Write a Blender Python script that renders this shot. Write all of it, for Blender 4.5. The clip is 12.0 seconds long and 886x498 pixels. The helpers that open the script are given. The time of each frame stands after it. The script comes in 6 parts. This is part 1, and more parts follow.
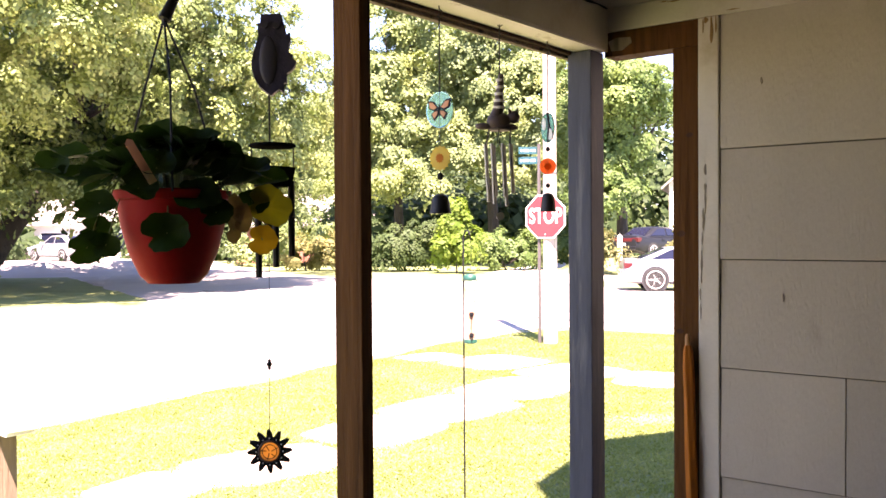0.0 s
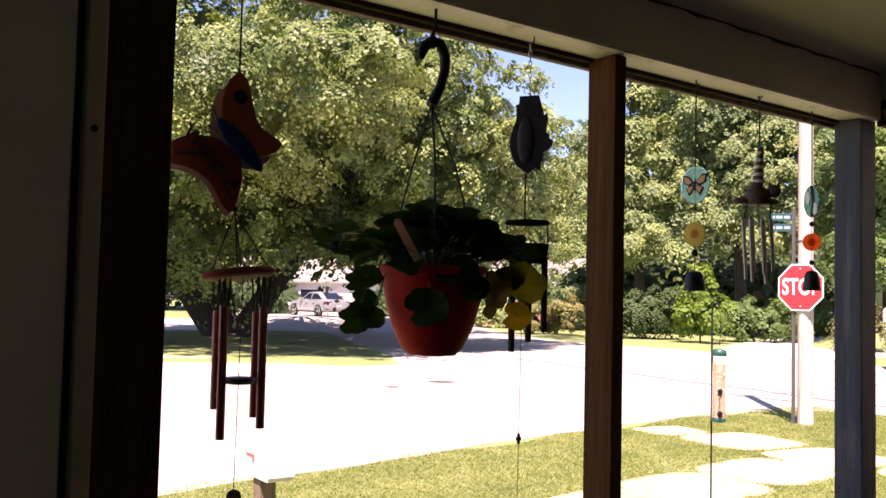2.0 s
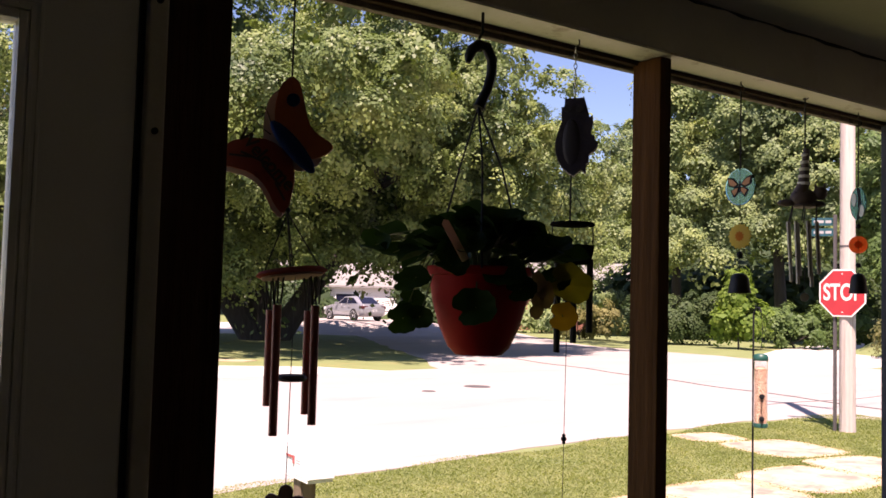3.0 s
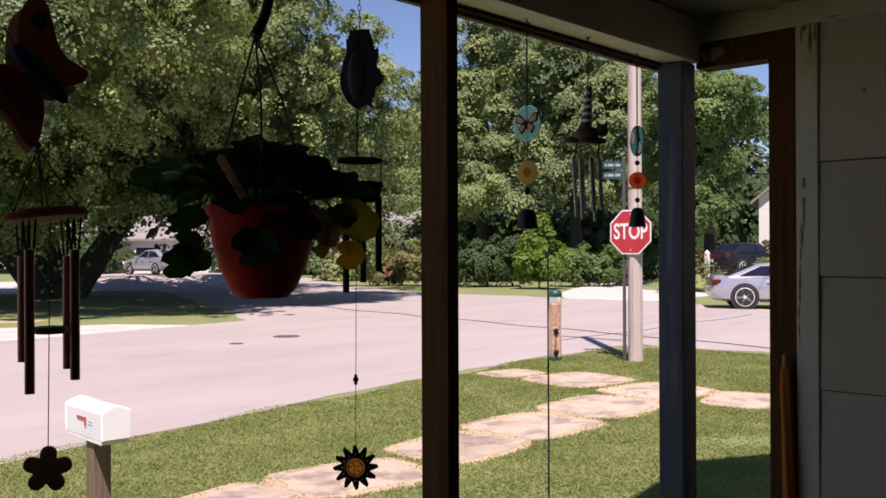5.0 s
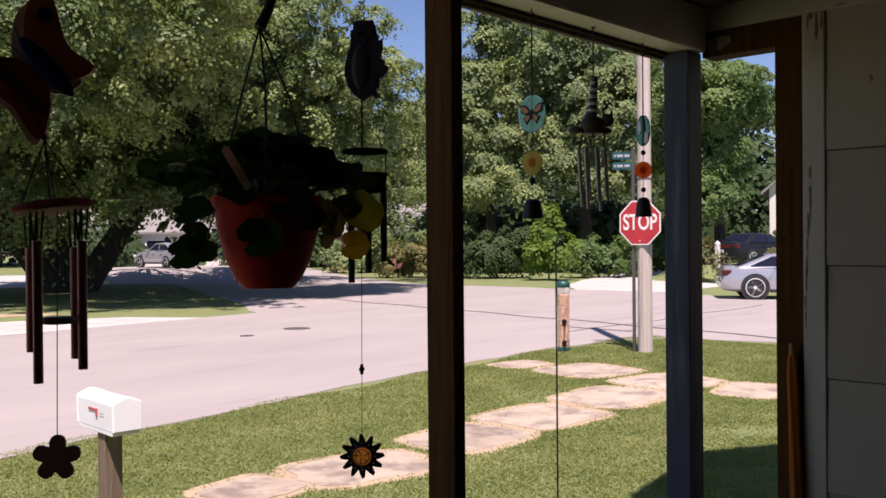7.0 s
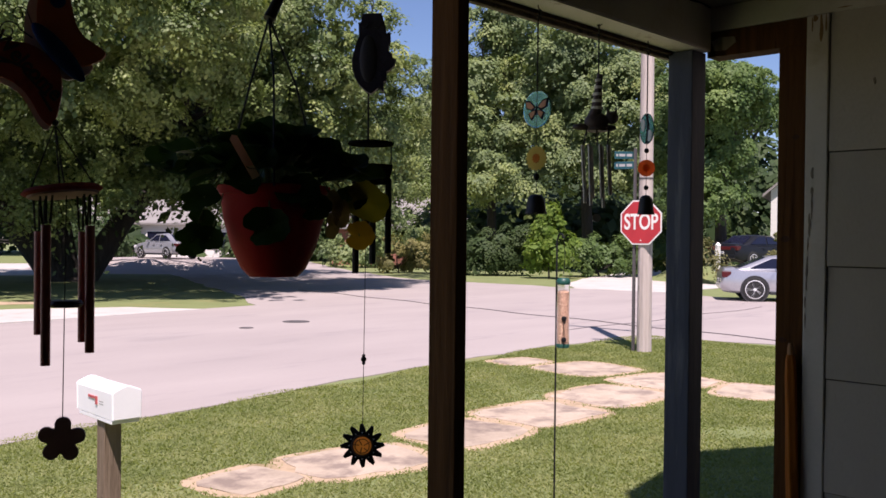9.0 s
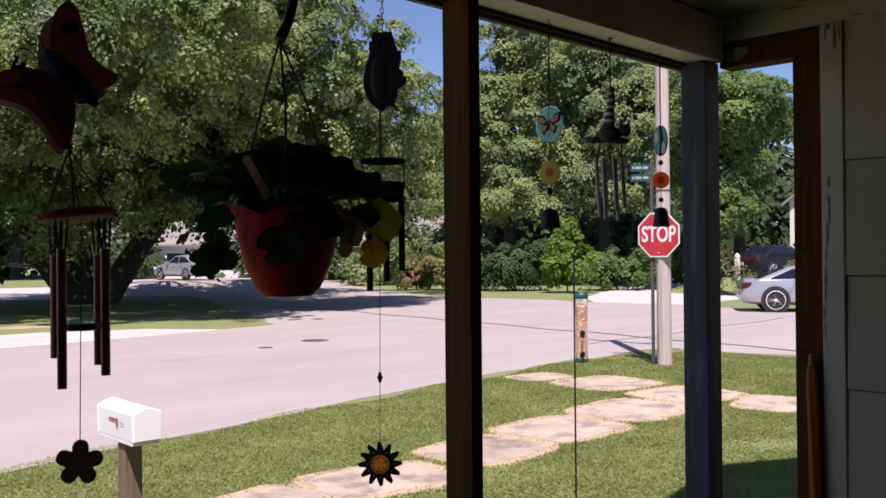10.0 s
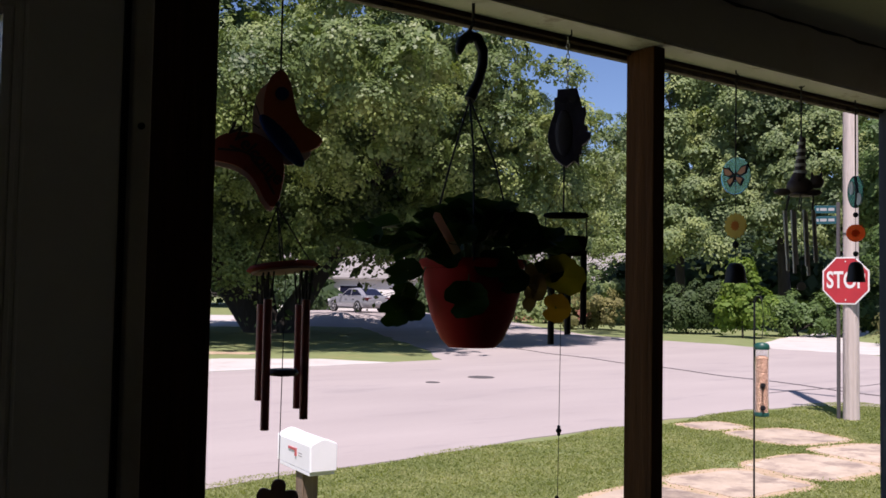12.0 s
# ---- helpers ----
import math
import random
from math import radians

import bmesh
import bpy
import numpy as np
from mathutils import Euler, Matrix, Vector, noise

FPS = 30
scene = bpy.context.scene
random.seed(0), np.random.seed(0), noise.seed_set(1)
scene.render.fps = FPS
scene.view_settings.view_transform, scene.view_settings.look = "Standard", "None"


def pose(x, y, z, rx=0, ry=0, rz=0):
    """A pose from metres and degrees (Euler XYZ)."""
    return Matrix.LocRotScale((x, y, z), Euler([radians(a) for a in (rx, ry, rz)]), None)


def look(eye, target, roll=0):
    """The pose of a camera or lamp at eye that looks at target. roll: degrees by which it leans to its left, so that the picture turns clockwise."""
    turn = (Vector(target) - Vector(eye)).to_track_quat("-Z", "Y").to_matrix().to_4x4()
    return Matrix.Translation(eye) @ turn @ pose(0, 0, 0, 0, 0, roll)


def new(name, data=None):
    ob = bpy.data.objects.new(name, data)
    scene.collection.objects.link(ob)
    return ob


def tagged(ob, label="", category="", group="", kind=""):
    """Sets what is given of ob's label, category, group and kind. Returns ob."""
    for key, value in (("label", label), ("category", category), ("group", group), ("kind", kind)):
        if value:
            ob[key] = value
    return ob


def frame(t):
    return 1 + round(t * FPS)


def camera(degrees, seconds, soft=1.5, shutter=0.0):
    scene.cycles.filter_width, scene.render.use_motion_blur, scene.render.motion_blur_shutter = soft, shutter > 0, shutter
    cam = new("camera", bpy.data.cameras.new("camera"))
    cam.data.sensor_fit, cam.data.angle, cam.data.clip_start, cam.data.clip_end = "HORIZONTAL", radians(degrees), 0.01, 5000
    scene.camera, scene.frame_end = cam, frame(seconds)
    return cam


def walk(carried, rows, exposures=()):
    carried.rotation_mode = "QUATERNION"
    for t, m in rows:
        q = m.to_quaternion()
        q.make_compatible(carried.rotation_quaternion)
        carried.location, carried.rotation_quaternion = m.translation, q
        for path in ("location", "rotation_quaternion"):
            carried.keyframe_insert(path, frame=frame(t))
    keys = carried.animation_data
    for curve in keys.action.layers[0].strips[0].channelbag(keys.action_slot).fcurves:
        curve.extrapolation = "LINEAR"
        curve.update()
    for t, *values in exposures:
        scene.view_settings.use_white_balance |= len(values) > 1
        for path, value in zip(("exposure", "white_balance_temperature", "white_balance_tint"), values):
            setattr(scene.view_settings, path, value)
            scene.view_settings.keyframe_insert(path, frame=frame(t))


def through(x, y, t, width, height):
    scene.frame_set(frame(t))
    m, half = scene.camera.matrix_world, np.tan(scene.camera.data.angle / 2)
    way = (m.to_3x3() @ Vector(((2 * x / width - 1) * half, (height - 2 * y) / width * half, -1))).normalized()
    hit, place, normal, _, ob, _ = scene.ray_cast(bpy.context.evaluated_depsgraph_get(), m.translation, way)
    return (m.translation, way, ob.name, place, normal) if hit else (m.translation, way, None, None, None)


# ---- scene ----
cam = camera(52.0, 12.0, soft=1.6)
PATH = [
    (0, (-0.342, -0.196, 1.876), (1.237, 1.032, 1.845), -0.4),
    (0.5, (-0.335, -0.194, 1.899), (1.215, 1.07, 1.904), 0.2),
    (1, (-0.336, -0.192, 1.903), (1.163, 1.131, 1.941), 0.6),
    (1.5, (-0.351, -0.19, 1.900), (1.055, 1.23, 1.973), 2.0),
    (2, (-0.371, -0.182, 1.905), (0.835, 1.41, 2.009), 1.3),
    (2.5, (-0.404, -0.183, 1.911), (0.696, 1.48, 2.066), 2.8),
    (3, (-0.403, -0.184, 1.895), (0.741, 1.453, 2.008), 1.5),
    (3.5, (-0.373, -0.175, 1.889), (0.907, 1.36, 1.96), -0.2),
    (5.5, (-0.327, -0.169, 1.873), (1.141, 1.19, 1.873), -0.1),
    (6, (-0.332, -0.18, 1.872), (1.124, 1.191, 1.868), -0.1),
    (6.5, (-0.329, -0.181, 1.87), (1.124, 1.194, 1.858), -0.3),
    (7, (-0.327, -0.183, 1.872), (1.12, 1.198, 1.858), -0.5),
    (9, (-0.343, -0.189, 1.864), (1.103, 1.192, 1.842), 0.6),
    (9.5, (-0.345, -0.195, 1.865), (1.089, 1.199, 1.86), -0.3),
    (10, (-0.336, -0.193, 1.864), (1.083, 1.216, 1.878), -0.5),
    (10.5, (-0.33, -0.191, 1.867), (1.061, 1.247, 1.879), -0.7),
    (11, (-0.337, -0.189, 1.876), (0.997, 1.301, 1.897), -0.7),
    (11.5, (-0.354, -0.196, 1.882), (0.891, 1.367, 1.954), 0.1),
    (12, (-0.381, -0.193, 1.899), (0.757, 1.449, 1.992), 1.0),
]
EXPOSURES = [(0.0, 3.09, 7600, 38.5), (0.5, 2.74, 7600, 38.5), (1.0, 2.26, 7550, 38.5), (1.5, 1.86, 7500, 38.5), (2.0, 1.8, 7500, 38.5), (2.5, 1.62, 7450, 37.5), (3.0, 1.30, 7350, 36.5), (3.5, 1.09, 7100, 33.7), (3.7, 0.99, 7000, 32.7), (5.3, 0.59, 6750, 29), (8.0, 0.59, 6600, 29), (10.5, 0.56, 6400, 28), (12.0, 0.54, 6350, 27)]
walk(cam, [(t, look(eye, target, roll)) for t, eye, target, roll in PATH], EXPOSURES)

# ---- world, sun ----
SUN_ELEVATION, SUN_AZIMUTH = 62.0, 226.0  # degrees; the azimuth is the way to the sun, from +x towards +y
world = bpy.data.worlds.new("world")
scene.world = world
world.use_nodes = True
wn = world.node_tree.nodes
sky = wn.new("ShaderNodeTexSky")
sky.sky_type, sky.sun_disc = "NISHITA", False
sky.sun_elevation, sky.sun_rotation = radians(SUN_ELEVATION), radians(90 - SUN_AZIMUTH)
sky.air_density, sky.dust_density, sky.ozone_density = 1.0, 0.05, 6.0
wn["Background"].inputs["Strength"].default_value = 0.08
world.node_tree.links.new(sky.outputs["Color"], wn["Background"].inputs["Color"])
sun_data = bpy.data.lights.new("sun", "SUN")
sun_data.energy, sun_data.angle, sun_data.color = 5.0, radians(0.55), (1.0, 0.95, 0.87)
sun = new("sun", sun_data)
se, sa = radians(SUN_ELEVATION), radians(SUN_AZIMUTH)
sun.matrix_world = look((40 * math.cos(se) * math.cos(sa), 40 * math.cos(se) * math.sin(sa), 40 * math.sin(se)), (0, 0, 0))


# ---- materials ----
def surface(name, a, b, scale=8.0, rough=0.6, bump=0.15, grain=60.0, metal=0.0, stretch=(1, 1, 1), spots=None, spot_scale=3.0, spec=0.5, per_object=0.0, bump_far=0.0, spot_from=0.56):
    """Two colours mixed by noise at two scales, optional stains, fine relief."""
    m = bpy.data.materials.new(name)
    m.use_nodes = True
    n, l = m.node_tree.nodes, m.node_tree.links
    p = n["Principled BSDF"]
    geo = n.new("ShaderNodeNewGeometry")
    vm = n.new("ShaderNodeVectorMath")
    vm.operation = "MULTIPLY"
    vm.inputs[1].default_value = stretch
    l.new(geo.outputs["Position"], vm.inputs[0])
    big, fine = n.new("ShaderNodeTexNoise"), n.new("ShaderNodeTexNoise")
    big.inputs["Scale"].default_value, big.inputs["Detail"].default_value = scale, 5
    fine.inputs["Scale"].default_value, fine.inputs["Detail"].default_value = grain, 4
    for t in (big, fine):
        l.new(vm.outputs[0], t.inputs["Vector"])
    add = n.new("ShaderNodeMath")
    add.operation = "MULTIPLY_ADD"
    add.inputs[1].default_value = 0.45
    l.new(fine.outputs["Fac"], add.inputs[0])
    half = n.new("ShaderNodeMath")
    half.operation = "MULTIPLY_ADD"
    half.inputs[1].default_value, half.inputs[2].default_value = 1.5, -0.48
    l.new(big.outputs["Fac"], half.inputs[0])
    l.new(half.outputs[0], add.inputs[2])
    mix = n.new("ShaderNodeMix")
    mix.data_type = "RGBA"
    l.new(add.outputs[0], mix.inputs["Factor"])
    mix.inputs["A"].default_value, mix.inputs["B"].default_value = (*a, 1), (*b, 1)
    colour = mix.outputs["Result"]
    if spots:
        st, rm, m2 = n.new("ShaderNodeTexNoise"), n.new("ShaderNodeMapRange"), n.new("ShaderNodeMix")
        st.inputs["Scale"].default_value, st.inputs["Detail"].default_value = spot_scale, 6
        st.inputs["Roughness"].default_value = 0.65
        l.new(vm.outputs[0], st.inputs["Vector"])
        rm.inputs["From Min"].default_value, rm.inputs["From Max"].default_value = spot_from, spot_from + 0.14
        l.new(st.outputs["Fac"], rm.inputs["Value"])
        m2.data_type = "RGBA"
        l.new(rm.outputs["Result"], m2.inputs["Factor"])
        l.new(colour, m2.inputs["A"])
        m2.inputs["B"].default_value = (*spots, 1)
        colour = m2.outputs["Result"]
    if per_object:
        oi, hsv, mr = n.new("ShaderNodeObjectInfo"), n.new("ShaderNodeHueSaturation"), n.new("ShaderNodeMapRange")
        mr.inputs["To Min"].default_value, mr.inputs["To Max"].default_value = 1 - per_object, 1 + per_object
        l.new(oi.outputs["Random"], mr.inputs["Value"])
        l.new(mr.outputs["Result"], hsv.inputs["Value"])
        l.new(colour, hsv.inputs["Color"])
        colour = hsv.outputs["Color"]
    l.new(colour, p.inputs["Base Color"])
    p.inputs["Roughness"].default_value, p.inputs["Metallic"].default_value = rough, metal
    p.inputs["Specular IOR Level"].default_value = spec
    if bump:
        bp = n.new("ShaderNodeBump")
        bp.inputs["Strength"].default_value, bp.inputs["Distance"].default_value = bump, 0.02 if not bump_far else bump_far
        l.new(add.outputs[0], bp.inputs["Height"])
        l.new(bp.outputs["Normal"], p.inputs["Normal"])
    return m


def plain(name, c, rough=0.5, metal=0.0, spec=0.5, coat=0.0):
    m = surface(name, [v * 0.88 for v in c], [min(1, v * 1.1) for v in c], 25.0, rough, 0.03, 180.0, metal, spec=spec)
    m.node_tree.nodes["Principled BSDF"].inputs["Coat Weight"].default_value = coat
    return m


def foliage(name, a, b, c, through=0.45, scale=0.35, spec=0.22, vary=0.62, glow=(1.35, 1.45, 0.5), rough=0.6):
    """Leaves: a tint for each leaf, broad patches of tint, and light that shines through them."""
    m = bpy.data.materials.new(name)
    m.use_nodes = True
    n, l = m.node_tree.nodes, m.node_tree.links
    p, out = n["Principled BSDF"], n["Material Output"]
    geo, ramp, big, mix = n.new("ShaderNodeNewGeometry"), n.new("ShaderNodeValToRGB"), n.new("ShaderNodeTexNoise"), n.new("ShaderNodeMath")
    big.inputs["Scale"].default_value = scale
    mix.operation = "MULTIPLY_ADD"
    mix.inputs[1].default_value = vary
    l.new(geo.outputs["Position"], big.inputs["Vector"])
    l.new(geo.outputs["Random Per Island"], mix.inputs[0])
    sub = n.new("ShaderNodeMath")
    sub.operation = "MULTIPLY_ADD"
    sub.inputs[1].default_value, sub.inputs[2].default_value = 1.7, -0.35 - vary / 2
    l.new(big.outputs["Fac"], sub.inputs[0])
    l.new(sub.outputs[0], mix.inputs[2])
    l.new(mix.outputs[0], ramp.inputs["Fac"])
    r = ramp.color_ramp
    r.elements[0].color, r.elements[1].color = (*a, 1), (*c, 1)
    r.elements.new(0.5).color = (*b, 1)
    l.new(ramp.outputs["Color"], p.inputs["Base Color"])
    p.inputs["Roughness"].default_value = rough
    p.inputs["Specular IOR Level"].default_value = spec
    tr, ms, tint = n.new("ShaderNodeBsdfTranslucent"), n.new("ShaderNodeMixShader"), n.new("ShaderNodeMix")
    tint.data_type, tint.blend_type = "RGBA", "MULTIPLY"
    tint.inputs["Factor"].default_value = 1.0
    tint.inputs["B"].default_value = (*glow, 1)
    l.new(ramp.outputs["Color"], tint.inputs["A"])
    l.new(tint.outputs["Result"], tr.inputs["Color"])
    ms.inputs["Fac"].default_value = through
    l.new(p.outputs[0], ms.inputs[1])
    l.new(tr.outputs[0], ms.inputs[2])
    l.new(ms.outputs[0], out.inputs["Surface"])
    return m


def glass(name, tint=(1, 1, 1), rough=0.0, ior=1.45):
    m = bpy.data.materials.new(name)
    m.use_nodes = True
    p = m.node_tree.nodes["Principled BSDF"]
    p.inputs["Base Color"].default_value, p.inputs["Roughness"].default_value = (*tint, 1), rough
    p.inputs["Transmission Weight"].default_value, p.inputs["IOR"].default_value = 1.0, ior
    return m


M = {
    "white_paint": surface("white_paint", (0.44, 0.40, 0.34), (0.57, 0.525, 0.45), 3.0, 0.55, 0.12, 90.0, spots=(0.42, 0.36, 0.28), spot_scale=4.0),
    "shingle": surface("shingle", (0.345, 0.302, 0.245), (0.435, 0.386, 0.318), 2.5, 0.7, 0.25, 140.0, stretch=(1, 1, 0.35), spots=(0.26, 0.22, 0.17), spot_scale=3.5, spot_from=0.62, per_object=0.07),
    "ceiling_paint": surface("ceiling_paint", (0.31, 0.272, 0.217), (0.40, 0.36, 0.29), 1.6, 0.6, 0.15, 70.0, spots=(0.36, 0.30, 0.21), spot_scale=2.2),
    # paler than white_paint: light off the sunlit ground is put into the colour
    "soffit_lit_paint": surface("soffit_lit_paint", (0.70, 0.64, 0.55), (0.82, 0.78, 0.70), 3.0, 0.5, 0.2, 60.0, spots=(0.33, 0.22, 0.12), spot_scale=9.0),
    "stained_wood": surface("stained_wood", (0.064, 0.027, 0.009), (0.130, 0.056, 0.018), 6.0, 0.75, 0.35, 45.0, stretch=(9, 9, 0.5), spots=(0.034, 0.013, 0.005), spot_scale=2.5, spec=0.08),
    "dark_wood": surface("dark_wood", (0.04, 0.018, 0.010), (0.085, 0.038, 0.02), 6.0, 0.7, 0.35, 45.0, stretch=(9, 9, 0.5), spec=0.15),
    "blue_paint": surface("blue_paint", (0.050, 0.057, 0.080), (0.080, 0.088, 0.118), 5.0, 0.65, 0.3, 60.0, stretch=(6, 6, 0.6), spots=(0.14, 0.145, 0.16), spot_scale=3.0, spec=0.25),
    "door_white": surface("door_white", (0.76, 0.74, 0.70), (0.84, 0.82, 0.78), 3.0, 0.4, 0.05, 150.0),
    "floor_paint": surface("floor_paint", (0.07, 0.07, 0.068), (0.11, 0.108, 0.104), 2.0, 0.55, 0.2, 50.0, stretch=(1, 5, 1)),
    "roof": surface("roof", (0.10, 0.095, 0.09), (0.17, 0.16, 0.15), 3.0, 0.85, 0.4, 40.0),
    # dark backing that draws the shadow lines under the shingle courses
    "gap_shade": surface("gap_shade", (0.035, 0.030, 0.026), (0.06, 0.052, 0.045), 4.0, 0.9, 0.3, 60.0),
    "black": plain("black", (0.012, 0.012, 0.014), 0.55, spec=0.2),
    "matte_black": plain("matte_black", (0.012, 0.011, 0.011), 1.0, spec=0.0),
    "rust": surface("rust", (0.16, 0.085, 0.035), (0.28, 0.17, 0.08), 30.0, 0.9, 0.3, 120.0),
    "scuff": surface("scuff", (0.17, 0.14, 0.11), (0.24, 0.20, 0.16), 40.0, 0.85, 0.2, 160.0),
    "grime": surface("grime", (0.045, 0.036, 0.028), (0.14, 0.115, 0.09), 18.0, 0.9, 0.3, 120.0),
    "crack": plain("crack", (0.02, 0.017, 0.014), 0.9),
    "cord": plain("cord", (0.035, 0.03, 0.028), 0.8),
    "steel": plain("steel", (0.62, 0.62, 0.60), 0.3, 1.0),
    "grass": surface("grass", (0.150, 0.186, 0.070), (0.222, 0.252, 0.112), 0.9, 0.8, 0.7, 26.0, spots=(0.24, 0.232, 0.10), spot_scale=0.55, bump_far=0.06, spec=0.2),
    "asphalt": surface("asphalt", (0.315, 0.276, 0.262), (0.40, 0.352, 0.330), 0.35, 0.85, 0.3, 30.0, spots=(0.295, 0.262, 0.255), spot_scale=0.6, stretch=(0.5, 1.6, 1), spec=0.3),
    "concrete": surface("concrete", (0.44, 0.41, 0.38), (0.56, 0.53, 0.49), 0.8, 0.8, 0.25, 30.0, spots=(0.36, 0.33, 0.29), spot_scale=1.0),
    "flagstone": surface("flagstone", (0.34, 0.27, 0.20), (0.55, 0.45, 0.345), 2.6, 0.85, 0.5, 30.0, spots=(0.25, 0.195, 0.155), spot_scale=2.2, spot_from=0.48, per_object=0.14),
    "sand": surface("sand", (0.37, 0.265, 0.168), (0.50, 0.38, 0.257), 1.5, 0.9, 0.3, 18.0, spots=(0.26, 0.20, 0.10), spot_scale=1.6, spot_from=0.55),
    "road_dark": surface("road_dark", (0.06, 0.055, 0.055), (0.11, 0.10, 0.10), 2.0, 0.7, 0.2, 40.0),
    "bark": surface("bark", (0.020, 0.016, 0.013), (0.048, 0.040, 0.032), 3.0, 0.9, 0.9, 14.0, stretch=(3, 3, 0.4), bump_far=0.08),
    "pole_wood": surface("pole_wood", (0.42, 0.355, 0.315), (0.60, 0.52, 0.47), 3.0, 0.9, 0.8, 22.0, stretch=(6, 6, 0.35), spots=(0.29, 0.235, 0.20), spot_scale=2.0, spot_from=0.55),
    "post_wood": surface("post_wood", (0.20, 0.155, 0.11), (0.33, 0.26, 0.19), 5.0, 0.85, 0.6, 40.0, stretch=(8, 8, 0.4), spots=(0.10, 0.075, 0.05), spot_scale=3.0),
    "leaf_big": foliage("leaf_big", (0.048, 0.082, 0.030), (0.132, 0.180, 0.054), (0.295, 0.335, 0.096), 0.20, spec=0.35, vary=0.30, glow=(1.3, 1.45, 0.5), rough=0.5),
    "leaf_far": foliage("leaf_far", (0.074, 0.116, 0.052), (0.168, 0.222, 0.084), (0.310, 0.352, 0.112), 0.25, spec=0.4, vary=0.35),
    "leaf_deep": foliage("leaf_deep", (0.040, 0.078, 0.024), (0.090, 0.150, 0.040), (0.17, 0.235, 0.062), 0.25, spec=0.35, vary=0.35),
    # dark shrub green; on the trees behind, its darkness stands in for shade
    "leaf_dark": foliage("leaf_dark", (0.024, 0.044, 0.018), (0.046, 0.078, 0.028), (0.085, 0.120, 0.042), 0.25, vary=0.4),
    "leaf_olive": foliage("leaf_olive", (0.070, 0.078, 0.030), (0.120, 0.122, 0.048), (0.19, 0.175, 0.075), 0.28),
    "leaf_gold": foliage("leaf_gold", (0.10, 0.105, 0.038), (0.19, 0.18, 0.065), (0.29, 0.26, 0.11), 0.3),
    "leaf_lime": foliage("leaf_lime", (0.07, 0.13, 0.022), (0.125, 0.20, 0.032), (0.21, 0.28, 0.055), 0.4),
    "blade": foliage("blade", (0.176, 0.214, 0.074), (0.240, 0.270, 0.106), (0.34, 0.345, 0.165), 0.45, 1.3),
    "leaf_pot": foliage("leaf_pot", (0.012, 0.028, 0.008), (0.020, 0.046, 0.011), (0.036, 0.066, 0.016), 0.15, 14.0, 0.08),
}


# ---- geometry helpers ----
def part(name, bm, material, parent=None, label="", smooth=False):
    """Links a bmesh as one mesh object under a thing, a part or, with no parent, as a thing of its own."""
    me = bpy.data.meshes.new(name)
    bmesh.ops.recalc_face_normals(bm, faces=bm.faces)
    bm.to_mesh(me)
    bm.free()
    me.materials.append(M[material] if isinstance(material, str) else material)
    if smooth:
        me.shade_smooth()
        me.set_sharp_from_angle(angle=radians(40))
    ob = new(name, me)
    ob.parent = parent
    if label:
        ob["label"] = label
    return ob


def thing(name, label, category, at=(0, 0, 0), turn=0.0, group="", kind=""):
    ob = new(name)
    ob.matrix_world = pose(*at, 0, 0, turn)
    return tagged(ob, label, category, group, kind)


def box(bm, x0, x1, y0, y1, z0, z1, bevel=0.0):
    r = bmesh.ops.create_cube(bm, size=1.0, matrix=Matrix.LocRotScale(((x0 + x1) / 2, (y0 + y1) / 2, (z0 + z1) / 2), None, (x1 - x0, y1 - y0, z1 - z0)))
    if bevel:
        edges = list({e for v in r["verts"] for e in v.link_edges})
        bmesh.ops.bevel(bm, geom=edges, offset=bevel, segments=2, profile=0.5, affect="EDGES")
    return bm


def boxed(*a):
    return box(bmesh.new(), *a)


def tube(bm, points, radii, seg=10, caps=True):
    """A round tube along points."""
    pts = [Vector(p) for p in points]
    if not hasattr(radii, "__len__"):
        radii = [radii] * len(pts)
    rings = []
    side = None
    for i, p in enumerate(pts):
        d = (pts[min(i + 1, len(pts) - 1)] - pts[max(i - 1, 0)]).normalized()
        if side is None:
            side = d.orthogonal().normalized()
        side = (side - d * side.dot(d)).normalized()
        up = d.cross(side)
        rings.append([bm.verts.new(p + radii[i] * (math.cos(2 * math.pi * k / seg) * side + math.sin(2 * math.pi * k / seg) * up)) for k in range(seg)])
    for a, b in zip(rings, rings[1:]):
        for k in range(seg):
            bm.faces.new((a[k], a[(k + 1) % seg], b[(k + 1) % seg], b[k]))
    if caps:
        bm.faces.new(rings[0][::-1])
        bm.faces.new(rings[-1])
    return bm


def lathe(bm, profile, seg=28, centre=(0, 0, 0), squash=1.0, close=True):
    """Turns (radius, height) pairs about the upright axis."""
    cx, cy, cz = centre
    rings = [[bm.verts.new((cx + r * math.cos(2 * math.pi * k / seg), cy + squash * r * math.sin(2 * math.pi * k / seg), cz + z)) for k in range(seg)] for r, z in profile]
    for a, b in zip(rings, rings[1:]):
        for k in range(seg):
            bm.faces.new((a[k], a[(k + 1) % seg], b[(k + 1) % seg], b[k]))
    if close:
        bm.faces.new(rings[0][::-1])
        bm.faces.new(rings[-1])
    return bm


